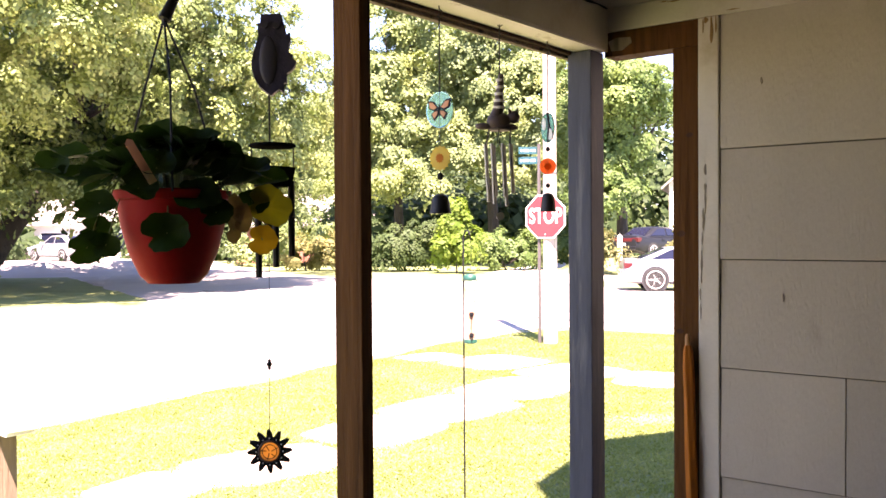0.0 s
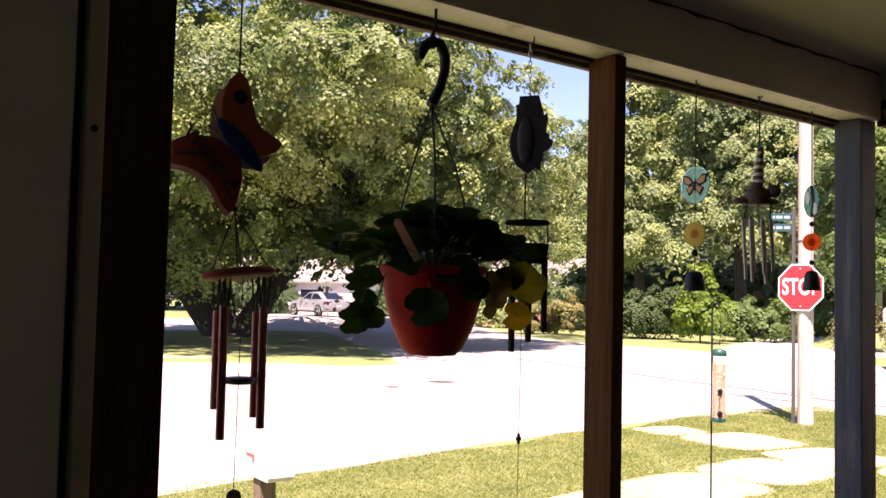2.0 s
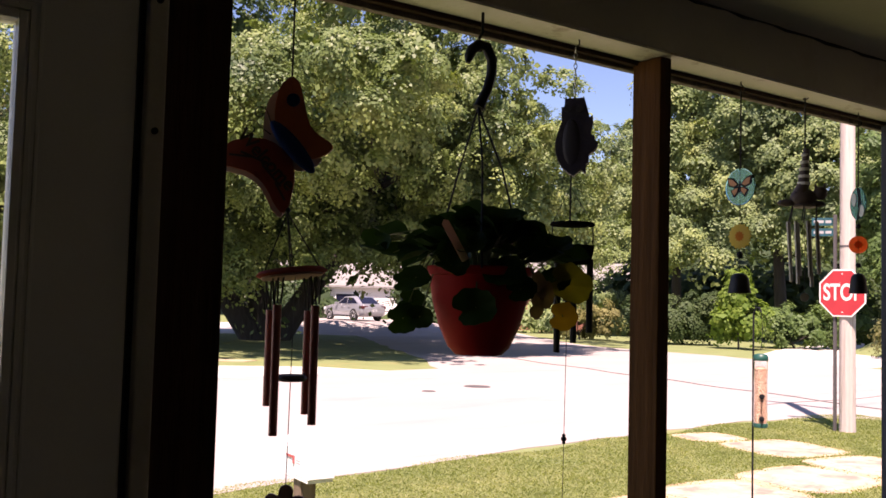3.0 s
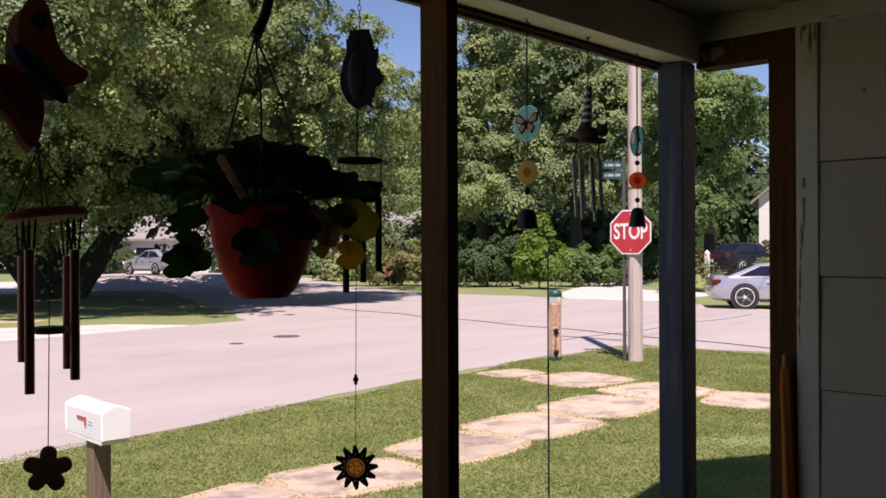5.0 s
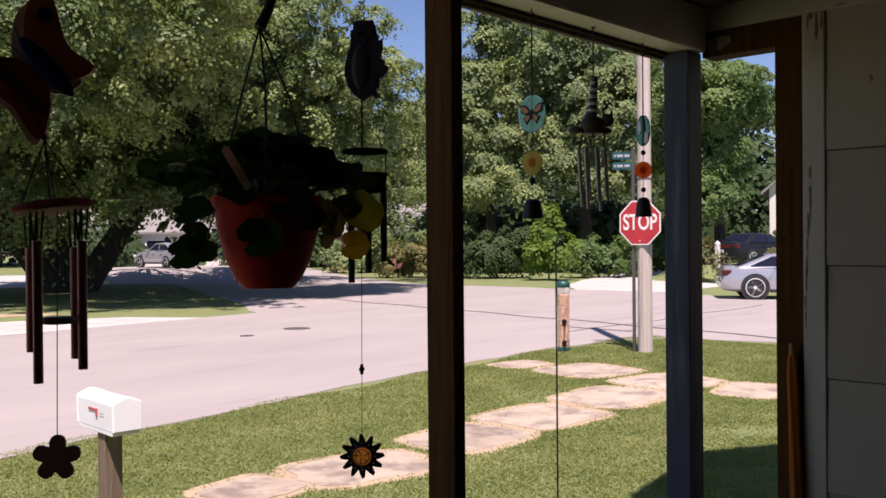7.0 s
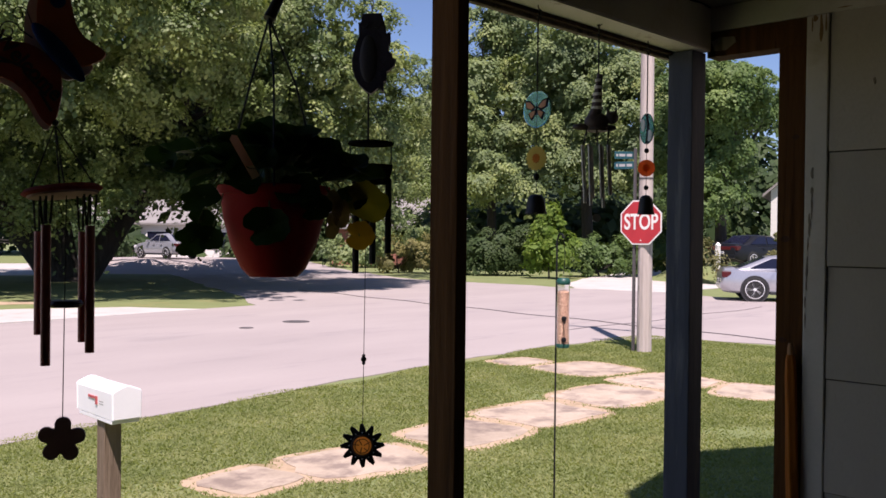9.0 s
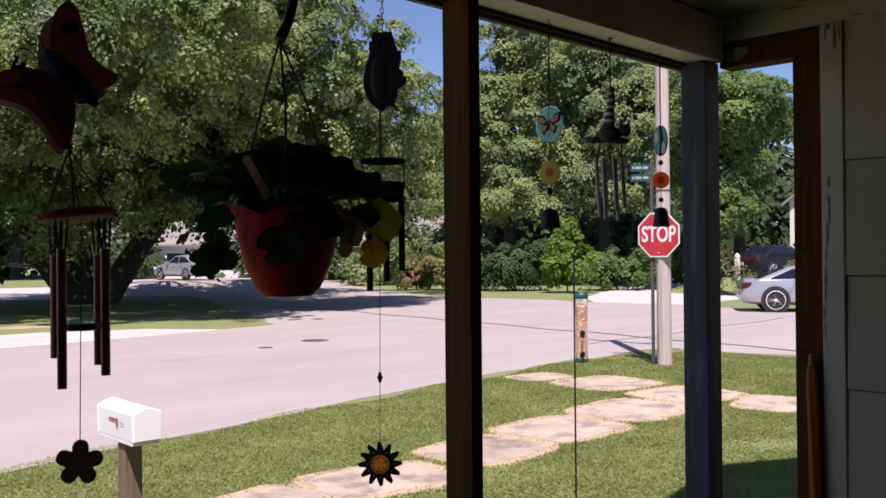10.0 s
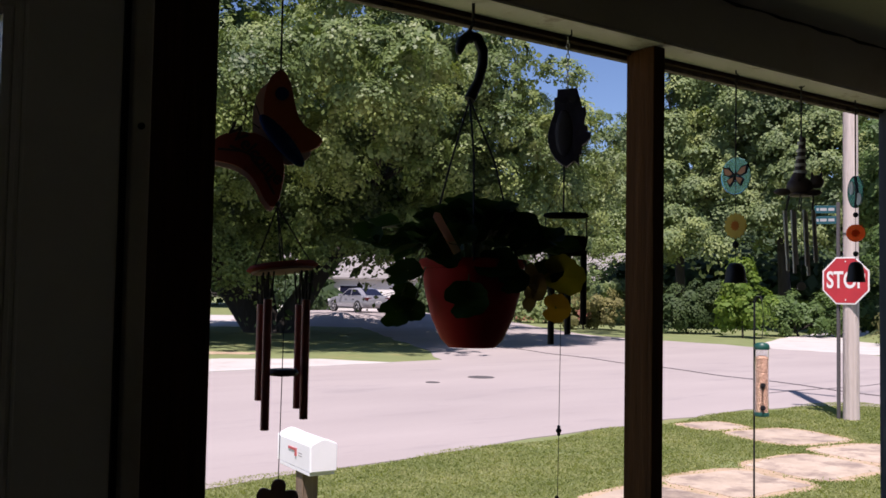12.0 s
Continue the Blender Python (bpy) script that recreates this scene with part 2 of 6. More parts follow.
def plate(bm, outline, thick, m=Matrix(), bevel=0.0):
    """A flat outline in x and z, given thickness in y about 0, set by m."""
    f = [bm.verts.new(m @ Vector((x, -thick / 2, z))) for x, z in outline]
    b = [bm.verts.new(m @ Vector((x, thick / 2, z))) for x, z in outline]
    k = len(f)
    faces = [bm.faces.new(f), bm.faces.new(b[::-1])]
    faces += [bm.faces.new((f[i], b[i], b[(i + 1) % k], f[(i + 1) % k])) for i in range(k)]
    if bevel:
        edges = [e for face in faces[:2] for e in face.edges]
        bmesh.ops.bevel(bm, geom=edges, offset=bevel, segments=2, profile=0.5, affect="EDGES")
    return bm


def rounded(outline, turns=2):
    """Cuts the corners of a closed outline into smooth curves."""
    for _ in range(turns):
        out = []
        for (x0, y0), (x1, y1) in zip(outline, outline[1:] + outline[:1]):
            out += [(0.78 * x0 + 0.22 * x1, 0.78 * y0 + 0.22 * y1), (0.22 * x0 + 0.78 * x1, 0.22 * y0 + 0.78 * y1)]
        outline = out
    return outline


def slab(bm, outline, z0, z1):
    """A flat outline in x and y from z0 up to z1."""
    a = [bm.verts.new((x, y, z0)) for x, y in outline]
    b = [bm.verts.new((x, y, z1)) for x, y in outline]
    k = len(a)
    bm.faces.new(b)
    for i in range(k):
        bm.faces.new((a[i], a[(i + 1) % k], b[(i + 1) % k], b[i]))
    return bm


def lettering(text, size, depth=0.002, bold=0.0):
    """The mesh of a word, upright in x and z, centred, facing -y."""
    c = bpy.data.curves.new("word", "FONT")
    c.body, c.size, c.extrude, c.align_x, c.align_y = text, size, depth, "CENTER", "CENTER"
    c.offset = bold
    ob = bpy.data.objects.new("word", c)
    me = bpy.data.meshes.new_from_object(ob)
    bpy.data.objects.remove(ob)
    bm = bmesh.new()
    bm.from_mesh(me)
    bpy.data.meshes.remove(me)
    bmesh.ops.rotate(bm, verts=bm.verts, cent=(0, 0, 0), matrix=Matrix.Rotation(radians(90), 3, "X"))
    return bm


def leaf_mesh(name, centres, normals, size, material, rng, aspect=1.6, parent=None):
    """One mesh of many small pointed leaves, one at each centre."""
    n = len(centres)
    a = rng.normal(size=(n, 3))
    a /= np.linalg.norm(a, axis=1)[:, None]
    nrm = normals + rng.normal(size=(n, 3)) * 0.24
    a -= nrm * (a * nrm).sum(1)[:, None] / (nrm * nrm).sum(1)[:, None]
    a /= np.linalg.norm(a, axis=1)[:, None] + 1e-9
    b = np.cross(nrm, a)
    b /= np.linalg.norm(b, axis=1)[:, None] + 1e-9
    s = (size * rng.uniform(0.6, 1.3, n))[:, None]
    v = np.stack([centres - a * s * aspect / 2, centres + b * s / 2, centres + a * s * aspect / 2, centres - b * s / 2], 1).reshape(-1, 3)
    me = bpy.data.meshes.new(name)
    me.vertices.add(4 * n)
    me.vertices.foreach_set("co", v.astype(np.float32).ravel())
    me.loops.add(4 * n)
    me.loops.foreach_set("vertex_index", np.arange(4 * n, dtype=np.int32))
    me.polygons.add(n)
    me.polygons.foreach_set("loop_start", np.arange(0, 4 * n, 4, dtype=np.int32))
    me.update(calc_edges=True)
    me.materials.append(M[material])
    ob = new(name, me)
    ob.parent = parent
    return ob


def clumped(rng, lobes, per_area, clump=0.55, leaves=26, hollow=0.6, flat=0.45, droop=0.35):
    """Leaf centres on sprays that crowd the outside of uneven ellipsoid lobes (x, y, z, r, rz), and the way each leaf faces.
    Each spray is a flattened fan that leans out from its lobe and droops at its rim, so that gaps of shade stay between them."""
    out, ways = [], []
    for x, y, z, r, rz in lobes:
        k = max(3, int(per_area * r * r))
        d = rng.normal(size=(k, 3))
        d /= np.linalg.norm(d, axis=1)[:, None]
        lumps = 1 + 0.16 * np.sin(d @ rng.normal(size=3) * 3.1 + rng.uniform(0, 6)) + 0.12 * np.sin(d @ rng.normal(size=3) * 6.0 + rng.uniform(0, 6))
        rad = (hollow + (1.06 - hollow) * rng.uniform(0, 1, k) ** 0.6) * lumps
        c = d * rad[:, None] * np.array([r, r, rz]) + np.array([x, y, z])
        ok = c[:, 2] > 0.3
        c, d = c[ok], d[ok]
        n = len(c)
        spread = clump * np.clip(rng.lognormal(0.0, 0.38, n), 0.4, 2.0)
        axis = d * 0.80 + np.array([-0.22, -0.22, 0.65]) + rng.normal(size=(n, 3)) * 0.30
        axis /= np.linalg.norm(axis, axis=1)[:, None]
        o = rng.normal(size=(n, leaves, 3))
        o *= (rng.uniform(0.05, 1.0, (n, leaves)) ** 0.5 / np.linalg.norm(o, axis=2))[:, :, None]
        arms = 1 + 0.35 * np.sin(np.arctan2(o[:, :, 1], o[:, :, 0]) * 4 + rng.uniform(0, 6, (n, 1)))
        off = o * arms[:, :, None]
        along = (off * axis[:, None, :]).sum(2)
        off = off - (1 - flat) * along[:, :, None] * axis[:, None, :]
        side = off - (off * axis[:, None, :]).sum(2)[:, :, None] * axis[:, None, :]
        off[:, :, 2] -= droop * (side ** 2).sum(2)
        out.append((c[:, None, :] + off * spread[:, None, None]).reshape(-1, 3))
        ways.append((axis[:, None, :] + o * 0.35 + side * 0.3).reshape(-1, 3))
    return np.concatenate(out), np.concatenate(ways)


def boughs(rng, lobes, size=0.42, crowd=9.0, flat=0.5):
    """Breaks each lobe of a crown into flattened boughs round its outside, with gaps between them."""
    out = []
    for x, y, z, r, rz in lobes:
        n = max(4, int(round(crowd * rng.uniform(0.85, 1.15))))
        turn = rng.uniform(0, 2 * math.pi)
        for k in range(n):
            up = 1 - 1.75 * (k + rng.uniform(0.2, 0.8)) / n
            a = turn + 2.4 * k + rng.uniform(-0.35, 0.35)
            c, q = math.sqrt(max(0.0, 1 - up * up)), rng.uniform(0.55, 0.92)
            b = r * size * float(np.clip(rng.lognormal(0, 0.25), 0.6, 1.5))
            out.append((x + r * q * c * math.cos(a), y + r * q * c * math.sin(a), z + rz * q * up, b, b * flat * rng.uniform(0.8, 1.25)))
    return out


def far(angle, d, z=0.0):
    """A place by its bearing from +x and its distance from where the camera stands."""
    return (-0.34 + d * math.cos(radians(angle)), -0.19 + d * math.sin(radians(angle)), z)


# ---- the porch ----
FLOOR, CEILING, FRONT, END = 0.37, 2.637, 1.27, 2.44  # floor and ceiling heights, inner faces of front and end


def struct(name, bm, material, label, category):
    return tagged(part(name, bm, material), label, category, kind="structure")


struct("floor", boxed(-3.1, END + 0.1, -1.9, 1.40, FLOOR - 0.06, FLOOR), "floor_paint", "grey painted porch floor", "floor")
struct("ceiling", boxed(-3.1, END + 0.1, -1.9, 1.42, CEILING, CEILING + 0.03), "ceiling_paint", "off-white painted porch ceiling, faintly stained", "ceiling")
struct("wall_back", boxed(-3.1, END, -1.95, -1.85, FLOOR, CEILING), "white_paint", "white painted house wall behind the porch", "wall")
struct("wall_left", boxed(-3.15, -3.05, -1.85, 1.36, FLOOR, CEILING), "shingle", "off-white end wall of the porch", "wall")
struct("wall_front", boxed(-3.05, -1.02, 1.27, 1.36, FLOOR, 2.49), "white_paint", "white porch wall beside the storm door", "wall")
struct("foundation", boxed(-3.15, END + 0.1, -1.95, 1.38, 0.0, FLOOR - 0.06), "concrete", "concrete porch foundation", "foundation")
struct("wall_low", boxed(0.165, END, 1.285, 1.345, FLOOR, 0.80), "white_paint", "low white wall under the porch openings", "wall")

# front beam: white inner board, stained header, thin outer board
beam = thing("beam", "white painted porch beam with brown stained header", "beam", kind="structure")
part("board", boxed(-3.05, END - 0.006, 1.25, 1.342, 2.496, CEILING, 0.003), "white_paint", beam)
part("soffit_strip", boxed(-3.05, END - 0.006, 1.251, 1.342, 2.490, 2.4955, 0.001), "soffit_lit_paint", beam, "cream painted underside, lightened for light off the ground")
part("header", boxed(-3.05, END + 0.08, 1.344, 1.362, 2.480, CEILING, 0.002), "dark_wood", beam, "dark brown stained header")
# paler wood stands in for the light that catches this board
part("drip_board", boxed(-3.05, END + 0.09, 1.364, 1.384, 2.470, 2.75, 0.002), "post_wood", beam, "outer board in paler wood for the light on it")
rng = np.random.default_rng(3)
bm = bmesh.new()
xs = np.linspace(1.02, END - 0.02, 24)
tube(bm, [(x, 1.247, CEILING - 0.002 + 0.003 * math.sin(i * 2.1)) for i, x in enumerate(xs)], [0.002 + 0.0035 * rng.random() for _ in xs], 6)
struct("crack", bm, "crack", "dark gap between ceiling and beam", "trim")

# end side: white fascia, stained frame round the narrow opening, casing, shingled wall
struct("fascia", boxed(END - 0.004, END + 0.02, -1.85, 1.322, 2.557, CEILING - 0.001, 0.002), "white_paint", "white painted fascia board above the opening", "trim")
frame_end = thing("window_frame", "dark brown stained wooden frame of the narrow opening", "window frame", kind="structure")
part("head", boxed(END, END + 0.085, 0.933, 1.268, 2.473, 2.556, 0.003), "stained_wood", frame_end)
part("jamb", boxed(END - 0.002, END + 0.085, 0.936, 1.022, FLOOR, 2.4725, 0.003), "stained_wood", frame_end)
bm = bmesh.new()
plate(bm, [(-0.035, 0), (0.0, -0.022), (0.04, -0.020), (0.05, 0.012), (0.02, 0.022), (-0.03, 0.018)], 0.004, Matrix.Translation((END - 0.003, 1.20, 2.512)) @ Matrix.Rotation(radians(90), 4, "Z"))
part("paint_patch", bm, "post_wood", frame_end, "bare pale patch of paint")
struct("casing", boxed(END - 0.010, END + 0.085, 0.866, 0.934, FLOOR, 2.556, 0.004), "white_paint", "white painted corner casing", "trim")
wall_end = struct("wall_end", boxed(END + 0.004, END + 0.085, -1.85, 0.865, FLOOR, 2.557), "gap_shade", "end wall clad in off-white shingles", "wall")

# shingles: courses that overlap, each piece proud at its lower edge
SHINGLE = {}
for row, top in enumerate((2.557, 2.136, 1.791, 1.451, 1.108, 0.765)):
    low = (2.136, 1.791, 1.451, 1.108, 0.765, FLOOR)[row]
    y = 0.864
    first = {3: 0.37, 1: 0.55, 5: 0.40}.get(row, 0.61)
    while y > -1.84:
        w = min(first, y + 1.85)
        first = 0.61
        key = (round(w, 3), round(top - low, 3))
        if key not in SHINGLE:
            bm = bmesh.new()
            h = top - low
            prof = [(0.0, 0.004), (-0.0105, 0.004), (-0.0115, 0.008), (-0.004, h), (0.0, h)]
            a = [bm.verts.new((x, 0.0016, z)) for x, z in prof]
            b = [bm.verts.new((x, w - 0.0016, z)) for x, z in prof]
            bm.faces.new(a), bm.faces.new(b[::-1])
            for i in range(5):
                bm.faces.new((a[i], b[i], b[(i + 1) % 5], a[(i + 1) % 5]))
            bmesh.ops.recalc_face_normals(bm, faces=bm.faces)
            SHINGLE[key] = bpy.data.meshes.new("shingle")
            bm.to_mesh(SHINGLE[key])
            bm.free()
            SHINGLE[key].materials.append(M["shingle"])
        s = new("shingle", SHINGLE[key])
        s.parent = wall_end
        s.matrix_basis = pose(END + 0.003, y - w, low, 0, 0.12 * math.sin(7 * y + row), 0.15 * math.sin(5 * y + 3 * row))
        y -= w

# peeled and rust-stained spots on the end boards
for y0, z0, w, h in ((0.884, 2.470, 0.010, 0.085), (0.872, 2.500, 0.005, 0.055), (0.900, 2.535, 0.014, 0.020), (0.914, 2.505, 0.004, 0.045)):
    k = [(y0 + w * (0.5 + 0.5 * math.cos(a) * (1 + 0.3 * math.sin(3 * a + y0 * 40))), z0 + h * (0.5 + 0.5 * math.sin(a))) for a in np.linspace(0, 2 * math.pi, 14, endpoint=False)]
    struct("rust_stain", plate(bmesh.new(), k, 0.0012, Matrix.Translation((END - 0.0108, 0, 0)) @ Matrix.Rotation(radians(90), 4, "Z")), "rust", "brown rust streak on the white casing", "trim")
for y0, z0, w, h in ((0.985, 2.622, 0.055, 0.004), (1.035, 2.626, 0.030, 0.003), (0.80, 2.566, 0.045, 0.003), (0.70, 2.600, 0.06, 0.002)):
    k = [(y0 + w * (0.5 + 0.5 * math.cos(a)), z0 + h * (0.5 + 0.5 * math.sin(a) * (1 + 0.5 * math.cos(4 * a)))) for a in np.linspace(0, 2 * math.pi, 14, endpoint=False)]
    struct("peeled_paint", plate(bmesh.new(), k, 0.0012, Matrix.Translation((END - 0.0048, 0, 0)) @ Matrix.Rotation(radians(90), 4, "Z")), "rust", "small crack of peeled paint on the fascia", "trim")

for y0, z0, w, h in ((0.735, 2.338, 0.007, 0.020), (0.671, 1.680, 0.004, 0.026), (0.812, 1.827, 0.008, 0.005)):
    k = [(y0 + w * 0.5 * math.cos(a) * (1 + 0.3 * math.sin(2 * a)), z0 + h * 0.5 * math.sin(a)) for a in np.linspace(0, 2 * math.pi, 12, endpoint=False)]
    struct("scuff_mark", plate(bmesh.new(), k, 0.0030, Matrix.Translation((END - 0.0050, 0, 0)) @ Matrix.Rotation(radians(90), 4, "Z")), "scuff", "small brown scuff on the shingled wall", "trim")

# open joint beside the shingles, worn spots on the casing, knots in the jamb
pts = [(END - 0.001, 0.8655 + 0.0008 * math.sin(9 * z), z) for z in np.arange(FLOOR, 1.80, 0.06)]
struct("joint", tube(bmesh.new(), pts, [0.0012 + 0.0014 * rng.random() for _ in pts], 6), "grime", "dark open joint beside the shingles", "trim")
for i in range(9):
    z0, h = 1.62 + 0.058 * i + rng.uniform(-0.01, 0.01), rng.uniform(0.012, 0.042)
    y0, w = 0.927 - 0.036 * (z0 - 1.60) + rng.uniform(-0.004, 0.004), rng.uniform(0.0015, 0.004)
    k = [(y0 + w * math.cos(a) * (1 + 0.4 * math.sin(3 * a + i)), z0 + h * math.sin(a) * (1 + 0.2 * math.sin(2 * a + i))) for a in np.linspace(0, 2 * math.pi, 14, endpoint=False)]
    struct("wear_mark", plate(bmesh.new(), k, 0.0014, Matrix.Translation((END - 0.0108, 0, 0)) @ Matrix.Rotation(radians(90), 4, "Z")), "scuff", "worn grey spot on the white casing", "trim")
for y0, z0, w in ((0.994, 1.875, 0.013), (0.999, 1.560, 0.011), (0.965, 2.190, 0.010)):
    k = [(y0 + w * math.cos(a) * (1 + 0.2 * math.sin(2 * a + z0)), z0 + 0.8 * w * math.sin(a)) for a in np.linspace(0, 2 * math.pi, 16, endpoint=False)]
    part("knot", plate(bmesh.new(), k, 0.0016, Matrix.Translation((END - 0.0022, 0, 0)) @ Matrix.Rotation(radians(90), 4, "Z")), "dark_wood", frame_end, "dark knot in the wood")

# posts
struct("post", boxed(1.230, 1.268, FRONT, 1.359, FLOOR, 2.488, 0.003), "stained_wood", "brown stained wooden porch post", "post")
struct("corner_post", boxed(2.349, END - 0.001, FRONT, 1.359, FLOOR, 2.4885, 0.004), "blue_paint", "blue-grey painted wooden corner post", "post")
struct("door_post", boxed(0.052, 0.166, FRONT, 1.359, FLOOR, 2.488, 0.003), "dark_wood", "dark brown post beside the storm door", "post")
bm = boxed(0.020, 0.050, 1.245, 1.30, FLOOR, 2.487, 0.003)
stop = struct("door_jamb", bm, "white_paint", "white door jamb with dark screws", "trim")
for z in (2.36, 2.15, 1.55):
    part("screw", lathe(bmesh.new(), [(0.0055, -0.002), (0.0055, 0.002)], 10), "black", stop).matrix_basis = pose(0.034, 1.243, z, 90, 0, 0)
struct("wall_over_door", boxed(-1.02, 0.05, 1.27, 1.32, 2.44, 2.49), "white_paint", "white board over the storm door", "wall")


def storm_door():
    d = thing("storm_door", "white storm door with a large clear pane, shut", "door", kind="structure")
    x0, x1, z0, z1 = -0.90, 0.008, FLOOR + 0.02, 2.435
    gx0, gx1, gz0, gz1 = -0.73, -0.168, 0.95, 2.292
    y0, y1 = 1.262, 1.300
    part("stile", boxed(gx1, x1, y0, y1, z0, z1, 0.004), "door_white", d)
    part("stile", boxed(x0, gx0, y0, y1, z0, z1, 0.004), "door_white", d)
    part("top_rail", boxed(gx0, gx1, y0, y1, gz1, z1, 0.003), "door_white", d)
    part("kick_panel", boxed(gx0, gx1, y0 + 0.004, y1 - 0.004, z0, gz0, 0.003), "door_white", d)
    mould = bmesh.new()
    for off, w, y in ((0.0, 0.012, 0.010), (0.016, 0.008, 0.006), (0.030, 0.006, 0.004)):
        for sx in (gx1 + off, gx0 - off - w):
            box(mould, sx, sx + w, y0 - y, y0 + 0.002, gz0 - off, gz1 + off + w, 0.0015)
        box(mould, gx0 - off, gx1 + off, y0 - y, y0 + 0.002, gz1 + off, gz1 + off + w, 0.0015)
    part("moulding", mould, "door_white", d)
    pane = part("pane", boxed(gx0 - 0.004, gx1 + 0.004, 1.279, 1.283, gz0, gz1 + 0.004), glass("door_glass"), d)
    pane.visible_shadow = False
    edge = bmesh.new()
    box(edge, 0.0095, 0.0185, 1.262, 1.32, FLOOR, 2.44)
    part("weather_strip", edge, "black", d, "black weather strip")
    h = part("latch", boxed(-0.86, -0.80, 1.235, 1.262, 1.32, 1.36, 0.006), "black", d, "black latch")
    part("lever", tube(bmesh.new(), [(-0.83, 1.24, 1.34), (-0.83, 1.215, 1.34), (-0.74, 1.212, 1.338)], 0.007, 8), "black", h)
    return d


storm_door()
struct("door_jamb_far", boxed(-1.02, -0.905, 1.26, 1.36, FLOOR, 2.487, 0.003), "white_paint", "white door jamb", "trim")

# roof over the porch and the house behind, which shade the lawn
bm = bmesh.new()
plate(bm, [(1.72, 2.70), (1.72, 2.80), (-2.2, 3.95), (-2.2, 3.85)], 6.2, Matrix.Translation((-0.35, 0, 0)) @ Matrix.Rotation(radians(90), 4, "Z"))
struct("porch_roof", bm, "roof", "grey shingled porch roof", "roof")
struct("eave_soffit", boxed(-3.3, END + 0.12, 1.386, 1.70, 2.76, 2.78), "soffit_lit_paint", "white boarded eave soffit", "trim")
# unseen wing, its gable outline fitted to the shadow on the lawn
house_wing = thing("house_wing", "white shingled house wing out of view, shaped to shade the lawn", "house", kind="structure")
part("wall", boxed(3.43, 7.6, -6.0, 1.10, 0.0, 4.2), "shingle", house_wing)
part("gable_roof", plate(bmesh.new(), [(3.35, 4.2), (7.0, 4.1), (7.0, 4.2), (4.72, 6.32), (3.35, 5.6)], 7.6, Matrix.Translation((0, -2.50, 0))), "roof", house_wing)
part("back_wall", boxed(-3.2, 3.40, -6.0, -2.2, 0.0, 3.9), "shingle", house_wing)


# ---- ground and roads ----
rng = np.random.default_rng(11)


def smooth_line(points, step=0.6, wobble=0.0):
    """Points along a broken line, with a slight wobble."""
    out = []
    for (x0, y0), (x1, y1) in zip(points, points[1:]):
        n = max(1, min(60, int(math.hypot(x1 - x0, y1 - y0) / step)))
        for i in range(n):
            f = i / n
            x, y = x0 + f * (x1 - x0), y0 + f * (y1 - y0)
            out.append((x + wobble * noise.noise((x * 1.1, y * 1.1, 0.3)), y + wobble * noise.noise((x * 1.1, y * 1.1, 7.7))))
    return out + [points[-1]]


struct("ground", slab(bmesh.new(), [(-400, -400), (400, -400), (400, 400), (-400, 400)], -0.5, 0.0), "grass", "mown green lawn with paler dry patches", "ground")
near = smooth_line([(-60, 1.0), (-5, 7.3), (2.6, 8.15), (7.8, 8.95), (12.6, 9.45), (14.2, 9.2), (15.3, 8.3), (15.75, 6.9), (16.2, 0), (17, -60)], 0.5, 0.16)
east = smooth_line([(27, -60), (26.5, 10.0), (28.8, 16.4), (29.2, 18.9), (28.5, 20.2), (29.0, 22.9), (29.0, 24.5), (28.7, 26.2), (28.6, 28.7), (29.5, 31.5), (32.5, 37.5), (36, 44), (57, 78), (75, 112)], 1.0, 0.25)
west = smooth_line([(60, 112), (35, 66), (27, 50), (20, 34), (15.6, 23.5), (14.0, 20.6), (6.5, 19.3), (-60, 11.0)], 1.0, 0.2)
struct("road", slab(bmesh.new(), near + east + west, -0.2, 0.012), "asphalt", "sunlit grey asphalt street crossing", "road")
struct("driveway", slab(bmesh.new(), smooth_line([(12.2, 20.12), (11.0, 21.9), (8.6, 23.0), (-30, 20.0), (-30, 14.8), (6.5, 19.4), (12.2, 20.12)], 1.0, 0.12)[:-1], -0.2, 0.022), "concrete", "pale concrete apron along the street", "pavement")
struct("driveway_far", slab(bmesh.new(), smooth_line([(28.3, 20.2), (31.2, 22.6), (36, 25.2), (46, 29), (60, 31), (60, 20), (40, 17.5), (28.9, 16.6), (28.3, 20.2)], 0.8, 0.15)[:-1], -0.2, 0.022), "concrete", "pale concrete driveway across the street", "pavement")
struct("driveway_across", slab(bmesh.new(), [far(72.5, 45)[:2], far(66.4, 46)[:2], far(65.6, 64)[:2], far(73.5, 64)[:2]], -0.2, 0.026), "concrete", "sunlit pale concrete driveway beyond the maple", "pavement")
struct("dirt_strip", slab(bmesh.new(), smooth_line([(8.0, 25.3), (9.8, 24.3), (10.6, 24.7), (9.2, 25.8), (8.0, 25.3)], 0.5, 0.3)[:-1], -0.2, 0.016), "sand", "bare sandy strip in the grass", "ground")

